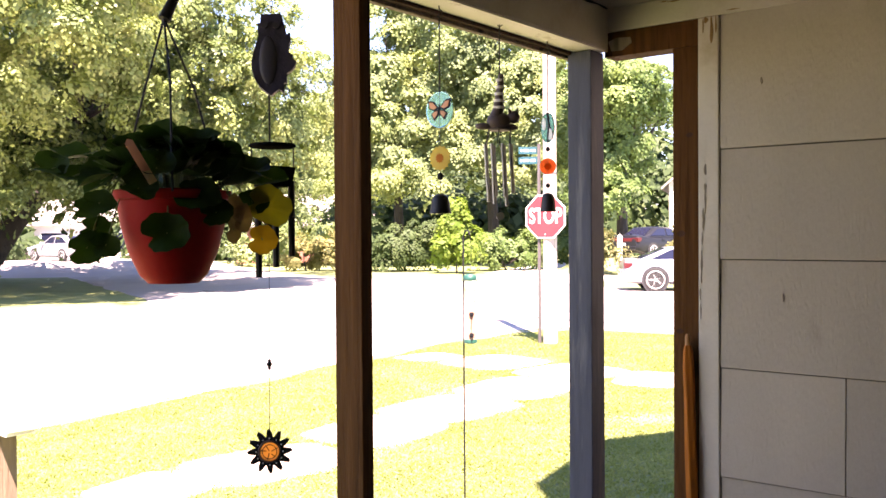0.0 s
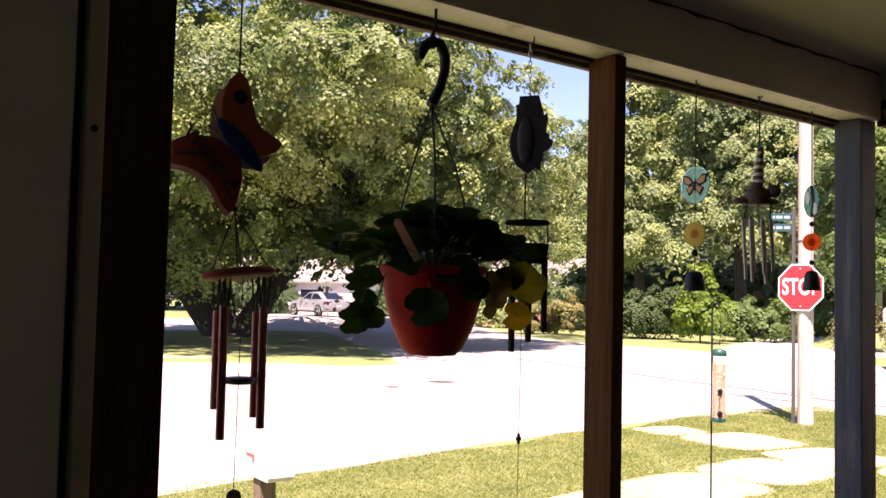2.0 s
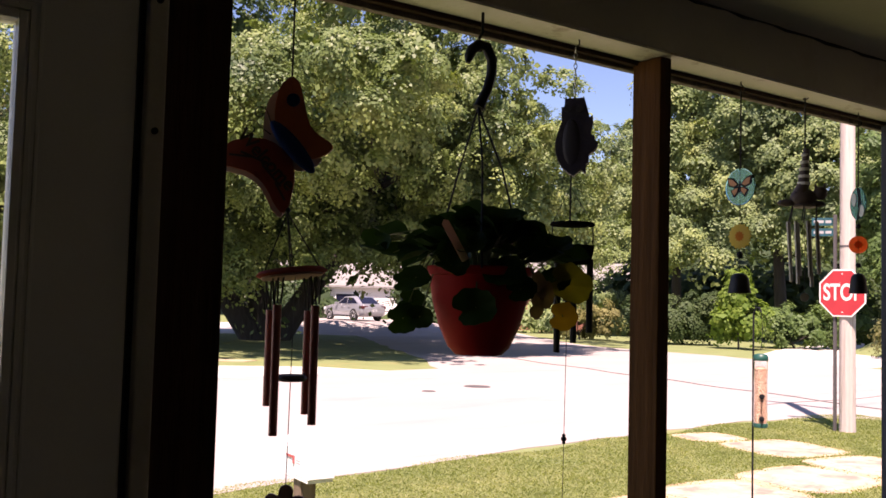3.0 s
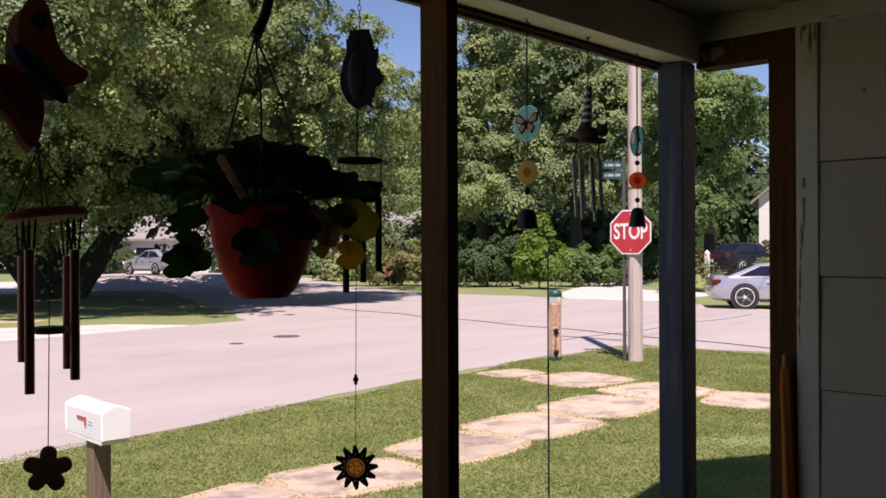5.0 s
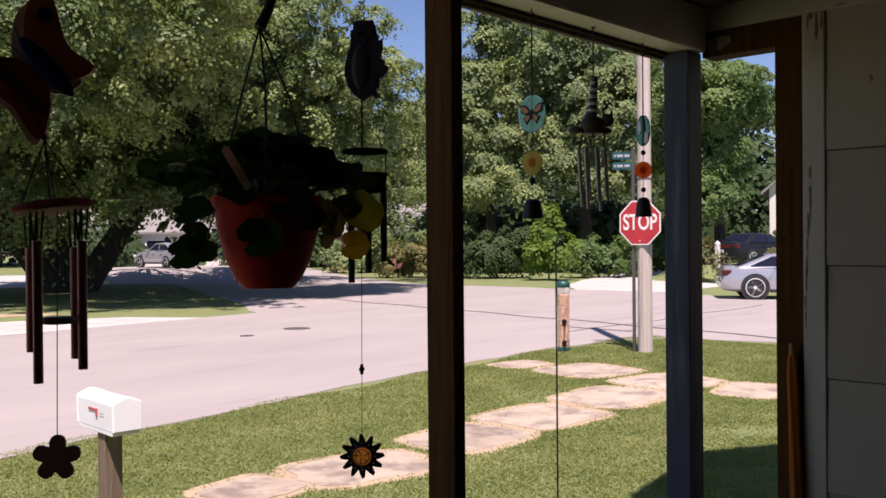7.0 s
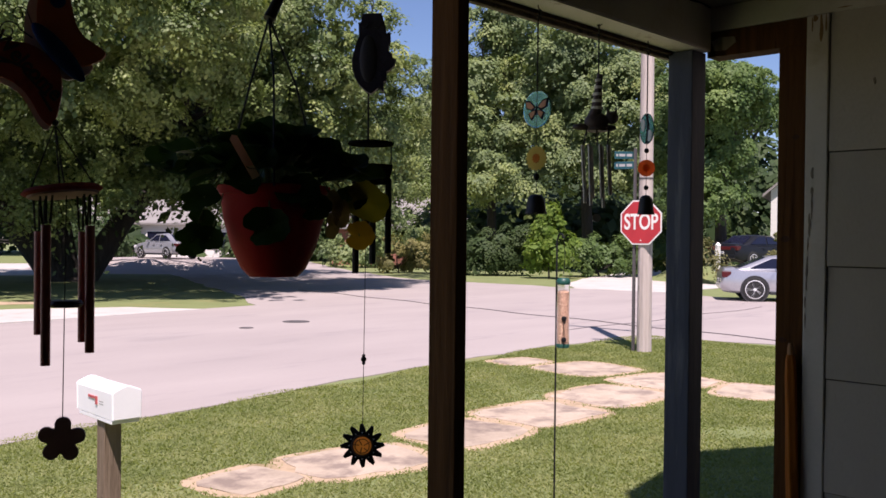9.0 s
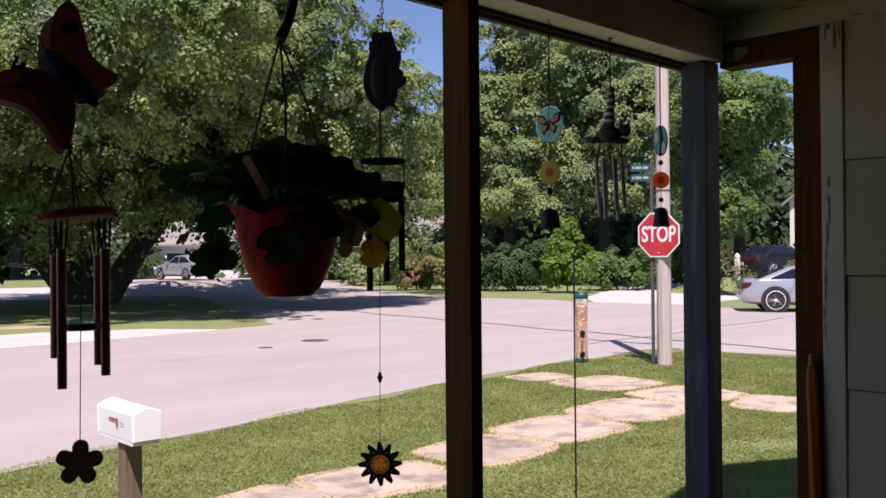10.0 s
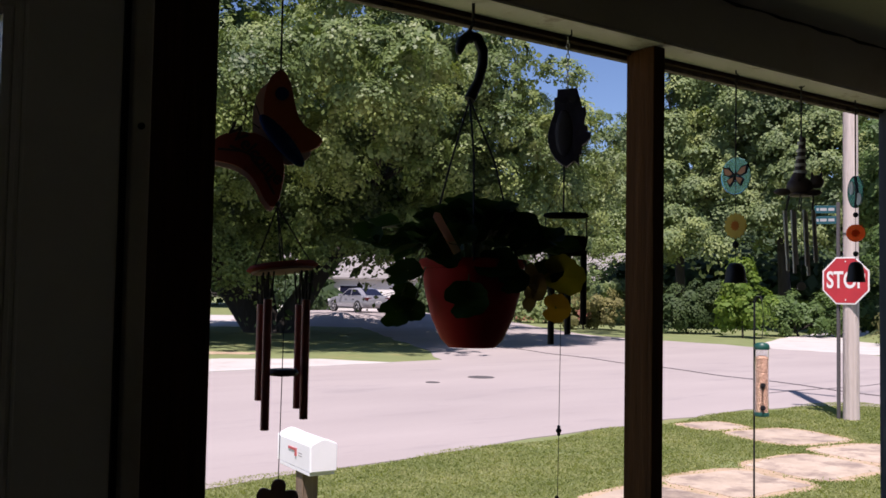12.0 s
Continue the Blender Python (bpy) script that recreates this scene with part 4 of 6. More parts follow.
# ---- things that hang from the beam ----
M.update({
    "bfly_orange": surface("bfly_orange", (0.50, 0.115, 0.045), (0.62, 0.18, 0.065), 9.0, 0.6, 0.1, 90.0, spots=(0.24, 0.05, 0.035), spot_scale=12.0),
    "bfly_red": surface("bfly_red", (0.36, 0.055, 0.038), (0.46, 0.095, 0.052), 9.0, 0.6, 0.1, 90.0, spots=(0.15, 0.03, 0.025), spot_scale=12.0),
    "bfly_edge": plain("bfly_edge", (0.55, 0.42, 0.36), 0.6),
    "bfly_blue": plain("bfly_blue", (0.018, 0.045, 0.16), 0.8, spec=0.1),
    "red_tube": plain("red_tube", (0.38, 0.095, 0.08), 0.4),
    "disc_red": plain("disc_red", (0.34, 0.07, 0.06), 0.95, spec=0.03),
    "disc_pale": plain("disc_pale", (0.46, 0.30, 0.26), 1.0, spec=0.0),
    "flower_brown": plain("flower_brown", (0.459, 0.306, 0.289), 0.7),
    "brown_dark": plain("brown_dark", (0.085, 0.055, 0.05), 0.6),
    "pot_red": surface("pot_red", (0.29, 0.009, 0.009), (0.37, 0.015, 0.013), 6.0, 0.6, 0.04, 120.0, spec=0.10),
    "soil": surface("soil", (0.03, 0.02, 0.014), (0.07, 0.05, 0.035), 20.0, 0.95, 0.6, 90.0),
    "leaf_yellow": foliage("leaf_yellow", (0.16, 0.135, 0.022), (0.21, 0.17, 0.026), (0.26, 0.21, 0.035), 0.38, 20.0),
    "leaf_orange": foliage("leaf_orange", (0.30, 0.15, 0.02), (0.38, 0.19, 0.025), (0.44, 0.23, 0.03), 0.42, 20.0),
    "leaf_brown": foliage("leaf_brown", (0.16, 0.10, 0.08), (0.24, 0.16, 0.13), (0.32, 0.24, 0.20), 0.3, 20.0),
    "stem": plain("stem", (0.10, 0.13, 0.04), 0.6),
    "tag_orange": foliage("tag_orange", (0.72, 0.42, 0.30), (0.78, 0.50, 0.38), (0.80, 0.56, 0.44), 0.4, 20.0, glow=(1, 1, 1)),
    "ring_pale": plain("ring_pale", (0.66, 0.62, 0.57), 0.7),
    "tag_pale": foliage("tag_pale", (0.74, 0.64, 0.42), (0.78, 0.69, 0.48), (0.82, 0.74, 0.54), 0.4, 20.0, glow=(1, 1, 1)),
    "owl_purple": surface("owl_purple", (0.022, 0.019, 0.042), (0.050, 0.042, 0.082), 14.0, 0.55, 0.25, 90.0),
    "owl_pale": plain("owl_pale", (0.042, 0.038, 0.062), 0.55),
    "amber_glass": glass("amber_glass", (0.42, 0.16, 0.03), 0.45),
    "teal_glass": glass("teal_glass", (0.35, 0.80, 0.80), 0.22),
    "yellow_disc": foliage("yellow_disc", (0.62, 0.48, 0.14), (0.70, 0.55, 0.18), (0.76, 0.62, 0.26), 0.5, 30.0),
    "orange_disc": foliage("orange_disc", (0.60, 0.22, 0.03), (0.68, 0.27, 0.04), (0.74, 0.33, 0.06), 0.5, 30.0),
    "red_glass": glass("red_glass", (0.95, 0.14, 0.03), 0.3),
    "green_glass": glass("green_glass", (0.10, 0.42, 0.36), 0.25),
    "milk_white": plain("milk_white", (0.75, 0.78, 0.78), 0.35),
    "orange_paint": plain("orange_paint", (0.66, 0.27, 0.09), 0.45),
    "bell_iron": plain("bell_iron", (0.022, 0.020, 0.020), 0.5, 0.4),
    "chime_bronze": plain("chime_bronze", (0.34, 0.32, 0.29), 0.45, 0.7),
    "tin": plain("tin", (0.42, 0.42, 0.40), 0.32, 0.9),
    "umbrella_tip": surface("umbrella_tip", (0.34, 0.15, 0.045), (0.42, 0.20, 0.07), 20.0, 0.6, 0.1, 120.0),
    "umbrella_orange": surface("umbrella_orange", (0.29, 0.076, 0.005), (0.38, 0.112, 0.008), 10.0, 0.7, 0.25, 120.0, stretch=(4, 4, 0.7), spots=(0.24, 0.075, 0.008), spot_scale=7.0, spec=0.2),
})
HANG = 1.308


def aim(x, z, turn=0.0, y=HANG):
    """A pose whose x and z lie across the view from where the camera stands."""
    a = math.degrees(math.atan2(y + 0.19, x + 0.35))
    return pose(x, y, z, 0, 0, a - 90 + turn)


def ball(bm, c, r, squash=1.0, seg=10):
    bmesh.ops.create_uvsphere(bm, u_segments=seg, v_segments=max(6, seg // 2 + 2), radius=1.0, matrix=Matrix.LocRotScale(c, None, (r, r, r * squash)))
    return bm


def cord(bm, a, b, r=0.0014):
    return tube(bm, [a, b], r, 5)


def hung(name, label, category, x, z, turn=0.0, group="hanging ornaments"):
    t = new(name)
    t.matrix_world = aim(x, z, turn)
    return tagged(t, label, category, group)


def screw_hook(parent, z):
    bm = tube(bmesh.new(), [(0, 0, z + 0.03), (0, 0, z + 0.012), (0.008, 0, z + 0.004), (0.008, 0, z - 0.006), (0, 0, z - 0.012), (-0.006, 0, z - 0.007)], 0.0018, 6)
    return part("screw_hook", bm, "cord", parent)


def circle(r, n, r2=None, start=90.0):
    return [((r if i % 2 == 0 or r2 is None else r2) * math.cos(radians(start + 360 * i / n)), (r if i % 2 == 0 or r2 is None else r2) * math.sin(radians(start + 360 * i / n))) for i in range(n)]


def bell(parent, z, r, h):
    rise = ((0.10, 0.0), (0.38, 0.02), (0.60, 0.09), (0.76, 0.22), (0.85, 0.45), (0.92, 0.78), (1.03, 1.0), (0.92, 1.0), (0.78, 0.5))
    b = part("bell", lathe(bmesh.new(), [(r * f, z - h * g) for f, g in rise], 24), "bell_iron", parent, "black iron bell", True)
    part("clapper", ball(bmesh.new(), (0, 0, z - h * 0.9), r * 0.25), "bell_iron", b)
    return b


def butterfly_chime():
    s = 0.00109
    t = hung("butterfly_wind_chime", "orange wooden welcome butterfly with dark red wind chime tubes", "wind chime", 0.297, 2.170, -6)
    screw_hook(t, 0.305)
    wing_a = [(-25, -19), (-26, -60), (-19, -96), (0, -114), (14, -102), (22, -70), (29, -34), (45, -16), (64, -6), (73, 3), (64, 15), (46, 23), (30, 25), (8, 10)]
    wing_b = [(-33, -5), (-64, -7), (-89, -3), (-108, 10), (-114, 25), (-108, 41), (-88, 44), (-64, 50), (-44, 63), (-31, 83), (-22, 102), (-8, 119), (2, 106), (7, 82), (11, 56), (4, 20)]
    for outline, shift, drop, colour in ((rounded(wing_a, 1), 19, 20, "bfly_orange"), (rounded(wing_b, 1), 6, 6, "bfly_red")):
        w = part("wing", plate(bmesh.new(), [(x * s, -y * s) for x, y in outline], 0.010, bevel=0.0008), colour, t)
        part("backing", plate(bmesh.new(), [((x - shift) * s, -(y + drop) * s) for x, y in outline], 0.007, Matrix.Translation((0, 0.012, 0))), "bfly_edge", w, "pale pink rear board")
    for x, z, w, h, turn in ((-0.058, -0.030, 0.030, 0.0022, 22), (-0.030, -0.060, 0.026, 0.0020, 48), (-0.014, -0.088, 0.018, 0.0020, 60), (-0.086, -0.026, 0.020, 0.0020, 4)):
        part("wing_vein", boxed(-w, w, -0.0006, 0.0006, -h, h), "brown_dark", t, "dark painted vein").matrix_basis = pose(x, -0.0057, z, 0, turn, 0)
    spot = part("eye_spot", plate(bmesh.new(), circle(0.012, 16), 0.003, Matrix.Translation((0.004, -0.0065, 0.078))), "bfly_blue", t, "blue painted spot")
    body = bmesh.new()
    bmesh.ops.create_uvsphere(body, u_segments=16, v_segments=10, radius=1, matrix=Matrix.LocRotScale((0.006, -0.012, -0.008), Euler((0, radians(-41), 0)), (0.0160, 0.011, 0.060)))
    part("body", body, "bfly_blue", t, "dark blue body", True)
    for cx, cz, r0, tip in ((-0.070, 0.024, 0.017, (-0.034, 0.014)), (-0.054, 0.052, 0.013, (-0.030, 0.024))):
        pts = [(tip[0], -0.005, tip[1])] + [(cx + r0 * (1 - 0.055 * i) * math.cos(0.2 + 0.55 * i), -0.005, cz + r0 * (1 - 0.055 * i) * math.sin(0.2 + 0.55 * i)) for i in range(15)]
        part("antenna", tube(bmesh.new(), pts, 0.0011, 5), "cord", t, "thin curled wire")
    bm = lettering("Welcome", 0.034, bold=0.0007)
    w = part("lettering", bm, "brown_dark", t, "dark painted word of greeting")
    w.matrix_basis = pose(-0.040, -0.0055, -0.032, 0, 46, 0)
    part("cord", cord(bmesh.new(), (0, 0, 0.30), (0, 0, 0.118), 0.002), "cord", t)
    for x, y in ((-0.05, 0.0), (0.0, 0.04), (0.05, 0.0), (0.0, -0.04)):
        part("cord", cord(bmesh.new(), (0, 0, -0.125), (0.012 + x, y, -0.230 + 0.12 * x)), "cord", t)
    part("bead", ball(bmesh.new(), (0, 0, -0.121), 0.006), "bell_iron", t, "small dark bead")
    disc = part("disc", lathe(bmesh.new(), [(0.058, -0.004), (0.064, 0.0), (0.058, 0.006)], 28), "disc_red", t, "dark red wooden disc")
    disc.matrix_basis = pose(0.012, 0, -0.234, -4, -7, 0)
    part("underside", lathe(bmesh.new(), [(0.054, -0.0075), (0.056, -0.004)], 28), "disc_pale", disc, "pale underside of the disc")
    for x, y, top, z in ((-0.034, 0.022, -0.30, -0.472), (-0.018, -0.024, -0.29, -0.518), (0.034, 0.024, -0.30, -0.486), (0.048, -0.012, -0.29, -0.500)):
        q = part("chime_tube", tube(bmesh.new(), [(x + 0.008, y, top), (x + 0.008, y, z)], 0.0076, 12), "red_tube", t, smooth=True)
        for dx in (-0.006, 0.0, 0.006):
            part("cord", cord(bmesh.new(), (x + 0.008 + dx * 1.6, y, -0.238), (x + 0.008 + dx, y, top + 0.002), 0.0019), "cord", q)
    clap = part("striker", lathe(bmesh.new(), [(0.024, -0.425), (0.028, -0.420), (0.024, -0.414)], 20, (0.018, 0, 0)), "brown_dark", t, "dark round striker")
    c = bmesh.new()
    cord(c, (0.018, 0, -0.24), (0.014, 0, -0.612), 0.0009)
    part("cord", c, "cord", clap)
    petals = []
    for k in range(5):
        a0 = 90 + 72 * k
        for d in range(-52, 53, 13):
            f = 1 - abs(d / 60) ** 2.6
            a = radians(a0 + d * 0.66)
            petals.append(((0.013 + 0.025 * f) * math.cos(a), (0.013 + 0.025 * f) * math.sin(a)))
    part("flower", plate(bmesh.new(), petals, 0.007, Matrix.Translation((0.013, 0, -0.645)) @ Matrix.Rotation(radians(4), 4, "Y"), 0.001), "flower_brown", t, "dark brown wooden flower")


def round_leaf(r, cup=0.25, seed=1, seg=44):
    """A broad leaf with blunt teeth, uneven lobes and a notch at its stem, folded a little along its rib, in x and y."""
    q = np.random.default_rng(seed)
    bm = bmesh.new()
    ph = q.uniform(0, 6, 3)
    rings = [[], [], []]
    for k in range(seg):
        a = 2 * math.pi * k / seg
        edge = 1 + 0.05 * math.sin(2 * a + ph[0]) + 0.035 * math.sin(5 * a + ph[1]) + 0.022 * (1 if k % 4 < 2 else -1)
        edge *= 1 - 0.42 * math.exp(-((a - math.pi) / 0.26) ** 2)
        for ring, f in zip(rings, (0.35, 0.72, 1.0)):
            x, y = r * f * edge * 1.08 * math.cos(a), r * f * edge * 0.92 * math.sin(a)
            fold = 0.32 * abs(y) + cup * r * f * f * (0.5 + 0.35 * math.sin(3 * a + ph[2]))
            ring.append(bm.verts.new((x, y, fold)))
    c = bm.verts.new((0, 0, 0))
    for k in range(seg):
        j = (k + 1) % seg
        bm.faces.new((c, rings[0][k], rings[0][j]))
        for a, b in zip(rings, rings[1:]):
            bm.faces.new((a[k], b[k], b[j], a[j]))
    return bm


def hanging_basket():
    r = np.random.default_rng(5)
    cx, cy, rim = 0.735, HANG, 1.960
    t = thing("hanging_basket", "red plastic hanging basket with a leafy strawberry plant", "hanging basket", (cx, cy, rim))
    part("pot", lathe(bmesh.new(), [(0.038, -0.170), (0.048, -0.174), (0.064, -0.158), (0.084, -0.115), (0.098, -0.062), (0.105, -0.014), (0.110, -0.012), (0.112, 0.004), (0.107, 0.006), (0.103, -0.010), (0.098, -0.03)], 40), "pot_red", t, smooth=True)
    part("soil", lathe(bmesh.new(), [(0.102, -0.012), (0.06, -0.004), (0.01, 0.0)], 24), "soil", t)
    bm = bmesh.new()
    hookpts = [(-0.060, 0.419), (-0.058, 0.430), (-0.050, 0.448), (-0.032, 0.462), (-0.012, 0.460), (0.002, 0.436), (0.002, 0.408), (-0.008, 0.372), (-0.030, 0.330)]
    tube(bm, [(x, -0.02, z) for x, z in hookpts], [0.005, 0.0095, 0.0115, 0.012, 0.0115, 0.011, 0.0105, 0.010, 0.012], 10)
    part("hook", bm, "black", t, "black plastic hook", True)
    bm = tube(bmesh.new(), [(-0.024, -0.02, 0.545), (-0.024, -0.02, 0.490), (-0.032, -0.02, 0.474), (-0.042, -0.02, 0.458), (-0.036, -0.02, 0.448), (-0.026, -0.02, 0.450)], 0.0032, 8)
    part("wire_hook", bm, "black", t, "bent wire hook in the beam")
    for a in (120, 234, 354):
        e = (0.112 * math.cos(radians(a)), 0.112 * math.sin(radians(a)), 0.0)
        part("hanger", tube(bmesh.new(), [(-0.030, -0.02, 0.332), (e[0] * 0.45 - 0.01, e[1] * 0.45 - 0.01, 0.21), e], 0.0024, 6), "black", t, "thin dark hanger strand")
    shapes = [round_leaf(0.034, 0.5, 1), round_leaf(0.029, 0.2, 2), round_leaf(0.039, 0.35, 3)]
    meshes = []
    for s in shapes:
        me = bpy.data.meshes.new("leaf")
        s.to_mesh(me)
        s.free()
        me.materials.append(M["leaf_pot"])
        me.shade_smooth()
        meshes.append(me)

    def leaf(x, y, z, tilt, roll, turn, k, material=None):
        me = meshes[k % 3]
        if material:
            me = me.copy()
            me.materials[0] = M[material]
        ob = new("leaf", me)
        ob.parent = t
        ob.matrix_basis = pose(x, y, z, tilt, roll, turn)
        root = Vector((x * 0.25, y * 0.25, -0.01))
        part("stem", tube(bmesh.new(), [root, Vector((x * 0.7, y * 0.7, max(z, 0.0) * 0.75 + 0.03)), Vector((x, y, z))], 0.0016, 5), "stem", t)
        return ob

    for i in range(62):
        a, q = r.uniform(0, 360), r.uniform(0, 1) ** 0.6
        x, y = 0.158 * q * math.cos(radians(a)), 0.135 * q * math.sin(radians(a))
        z = 0.068 * (1 - q * q) + r.uniform(0.0, 0.036)
        leaf(x, y, z, r.uniform(-40, 40), r.uniform(-40, 40), a, i)
    # those that stand out at the sides, hang over the rim or have turned: across, towards the porch, up, size, tilt
    def side_leaf(u, v, z, size, tilt, k, material=None, narrow=1.0):
        o = leaf(0.81 * u - 0.59 * v, -0.59 * u - 0.81 * v, z, tilt, r.uniform(-18, 18), -36 + r.uniform(-12, 12), k, material)
        o.scale = (size * narrow, size, size)
        return o

    for i, (u, v, z, size, tilt) in enumerate((
            (-0.010, 0.118, -0.078, 1.2, 82), (0.078, 0.092, -0.040, 1.0, 78), (0.045, 0.100, -0.012, 1.0, 60), (-0.060, 0.100, 0.004, 1.0, 55),
            (-0.152, 0.03, -0.030, 0.85, 76), (-0.155, 0.04, -0.105, 0.85, 84), (-0.120, 0.06, -0.100, 0.75, 84), (-0.130, 0.07, -0.022, 0.95, 70), (-0.140, 0.03, -0.070, 0.7, 80),
            (-0.218, 0.00, 0.046, 0.95, 50), (-0.180, 0.02, 0.030, 1.0, 40), (-0.190, -0.03, 0.070, 0.9, 30), (0.150, 0.02, 0.045, 1.05, 35), (0.190, 0.00, 0.030, 1.0, 45),
            (-0.027, 0.02, 0.106, 1.0, 40), (0.040, 0.03, 0.098, 1.1, 30), (0.085, 0.02, 0.080, 1.1, 30), (-0.075, 0.02, 0.085, 1.0, 30))):
        side_leaf(u, v, z, size, tilt, i)
    side_leaf(0.178, 0.030, -0.026, 1.25, 84, 0, "leaf_yellow")
    side_leaf(0.150, 0.032, -0.018, 1.0, 80, 1)
    side_leaf(0.168, 0.035, -0.092, 1.15, 84, 1, "leaf_orange", 0.78)
    for u, z, narrow in ((0.112, -0.072, 0.42), (0.128, -0.050, 0.5), (0.118, -0.030, 0.4)):
        side_leaf(u, 0.06, z, 1.1, 84, 1, "leaf_brown", narrow)
    tag = part("plant_tag", plate(bmesh.new(), [(-0.0075, -0.055), (0.0075, -0.055), (0.0075, 0.026), (0.0, 0.032), (-0.0075, 0.026)], 0.0012), "tag_orange", t, "orange plastic plant tag")
    tag.matrix_basis = pose(-0.146, -0.100, 0.060, 0, -30, -28)
    part("tag_foot", plate(bmesh.new(), [(-0.0072, -0.056), (0.0072, -0.056), (0.0072, -0.034), (-0.0072, -0.030)], 0.0022), "tag_pale", tag, "pale lower end")


def owl_chime():
    s = 0.00127
    t = hung("owl_wind_chime", "dark purple owl wind chime with black tubes and sun", "wind chime", 0.991, 2.355, -4)
    screw_hook(t, 0.130)
    for i in range(9):
        z = 0.112 - i * 0.0125
        bm = bmesh.new()
        pts = [(0.0035 * math.cos(a) * (1 if i % 2 else 0.15), 0.0035 * math.cos(a) * (0.15 if i % 2 else 1), z + 0.008 * math.sin(a)) for a in np.linspace(0, 2 * math.pi, 9)]
        part("chain_link", tube(bm, pts, 0.0011, 5, False), "steel", t)
    outline = [(-17, 1), (17, -1), (22, 16), (26, 37), (32, 30), (33, 44), (27, 64), (36, 68), (35, 77), (42, 78), (40, 88), (33, 96), (25, 100), (26, 116), (20, 117), (22, 135), (13, 126),
               (0, 138), (-8, 134), (-20, 124), (-28, 111), (-33, 94), (-33, 79), (-28, 59), (-22, 42), (-18, 29)]
    part("owl", plate(bmesh.new(), [(x * s, -y * s) for x, y in outline], 0.024, bevel=0.0015), "owl_purple", t)
    part("wing_board", plate(bmesh.new(), [(x * s, -y * s) for x, y in ((-24, 12), (-14, 11), (-12, 60), (-20, 66), (-23, 40))], 0.008, Matrix.Translation((0, 0.016, 0))), "owl_pale", t, "second carved board behind")
    belly = bmesh.new()
    bmesh.ops.create_uvsphere(belly, u_segments=14, v_segments=8, radius=1, matrix=Matrix.LocRotScale((-0.006, -0.012, -0.100), None, (0.020, 0.0055, 0.052)))
    part("breast", belly, "owl_pale", t, "paler carved breast", True)
    for dx in (-0.014, 0.012):
        part("eye", lathe(bmesh.new(), [(0.008, -0.003), (0.008, 0.003)], 14), "owl_pale", t, "pale round eye").matrix_basis = pose(dx, -0.016, -0.025, 90, 0, 0)
    part("cord", cord(bmesh.new(), (-0.006, 0, -0.172), (-0.006, 0, -0.28), 0.0022), "cord", t)
    for dx in (-0.045, 0.045):
        part("cord", cord(bmesh.new(), (dx, 0, -0.285), (dx, 0, -0.335), 0.0016), "cord", t)
        part("cord", cord(bmesh.new(), (-0.006, 0, -0.20), (dx, 0, -0.281), 0.0008), "cord", t)
    part("disc", lathe(bmesh.new(), [(0.048, -0.287), (0.051, -0.284), (0.048, -0.279)], 24), "matte_black", t, "thin black disc")
    part("crown", lathe(bmesh.new(), [(0.040, -0.372), (0.047, -0.345), (0.049, -0.330), (0.044, -0.330)], 24), "matte_black", t, "black cup that carries the tubes", True)
    for x, y, z in ((-0.030, -0.014, -0.568), (0.004, 0.026, -0.548), (0.040, -0.006, -0.523), (-0.006, -0.030, -0.470), (-0.034, 0.020, -0.50)):
        part("chime_tube", tube(bmesh.new(), [(x, y, -0.36), (x, y, z)], 0.0072, 8), "black", t)
    c = bmesh.new()
    cord(c, (-0.008, 0, -0.36), (-0.012, 0, -0.90), 0.0008)
    part("string", c, "cord", t)
    part("striker", lathe(bmesh.new(), [(0.018, -0.455), (0.020, -0.450), (0.018, -0.445)], 16), "black", t)
    for z, r in ((-0.750, 0.004), (-0.758, 0.0065), (-0.766, 0.004)):
        part("bead", ball(bmesh.new(), (-0.011, 0, z), r), "black", t)
    bm = bmesh.new()
    edge = [(r * math.cos(radians(90 + 30 * k + d)), r * math.sin(radians(90 + 30 * k + d))) for k in range(12) for d, r in ((-15, 0.0305), (-7, 0.040), (0, 0.0495), (7, 0.0465))]
    hole = [(0.0215 * math.cos(math.atan2(z, x)), 0.0215 * math.sin(math.atan2(z, x))) for x, z in edge]
    v = [[bm.verts.new((x - 0.012, y, z - 0.948)) for x, z in ring] for y in (-0.003, 0.003) for ring in (edge, hole)]
    for k in range(48):
        j = (k + 1) % 48
        for a, b in ((v[0], v[1]), (v[1], v[3]), (v[3], v[2]), (v[2], v[0])):
            bm.faces.new((a[k], a[j], b[j], b[k]))
    star = part("sun", bm, "black", t, "black sun with twelve rays")
    part("sun_rim", tube(bmesh.new(), [(-0.012 + 0.0225 * math.cos(a), -0.003, -0.948 + 0.0225 * math.sin(a)) for a in np.linspace(0, 2 * math.pi, 25)], 0.003, 6), "brown_dark", star)
    part("sun_glass", lathe(bmesh.new(), [(0.021, -0.006), (0.021, 0.006)], 24), "amber_glass", star, "amber glass centre").matrix_basis = pose(-0.012, 0, -0.948, 90, 0, 0)
    for a, r0, r1 in ((20, 0.004, 0.019), (110, 0.002, 0.014), (165, 0.007, 0.020), (250, 0.003, 0.018), (310, 0.006, 0.015)):
        c, z = math.cos(radians(a)), math.sin(radians(a))
        part("lead_line", tube(bmesh.new(), [(-0.012 + r0 * c, -0.0065, -0.948 + r0 * z), (-0.012 + r1 * c - 0.002 * z, -0.0068, -0.948 + r1 * z + 0.002 * c)], 0.0013, 6), "brown_dark", star)
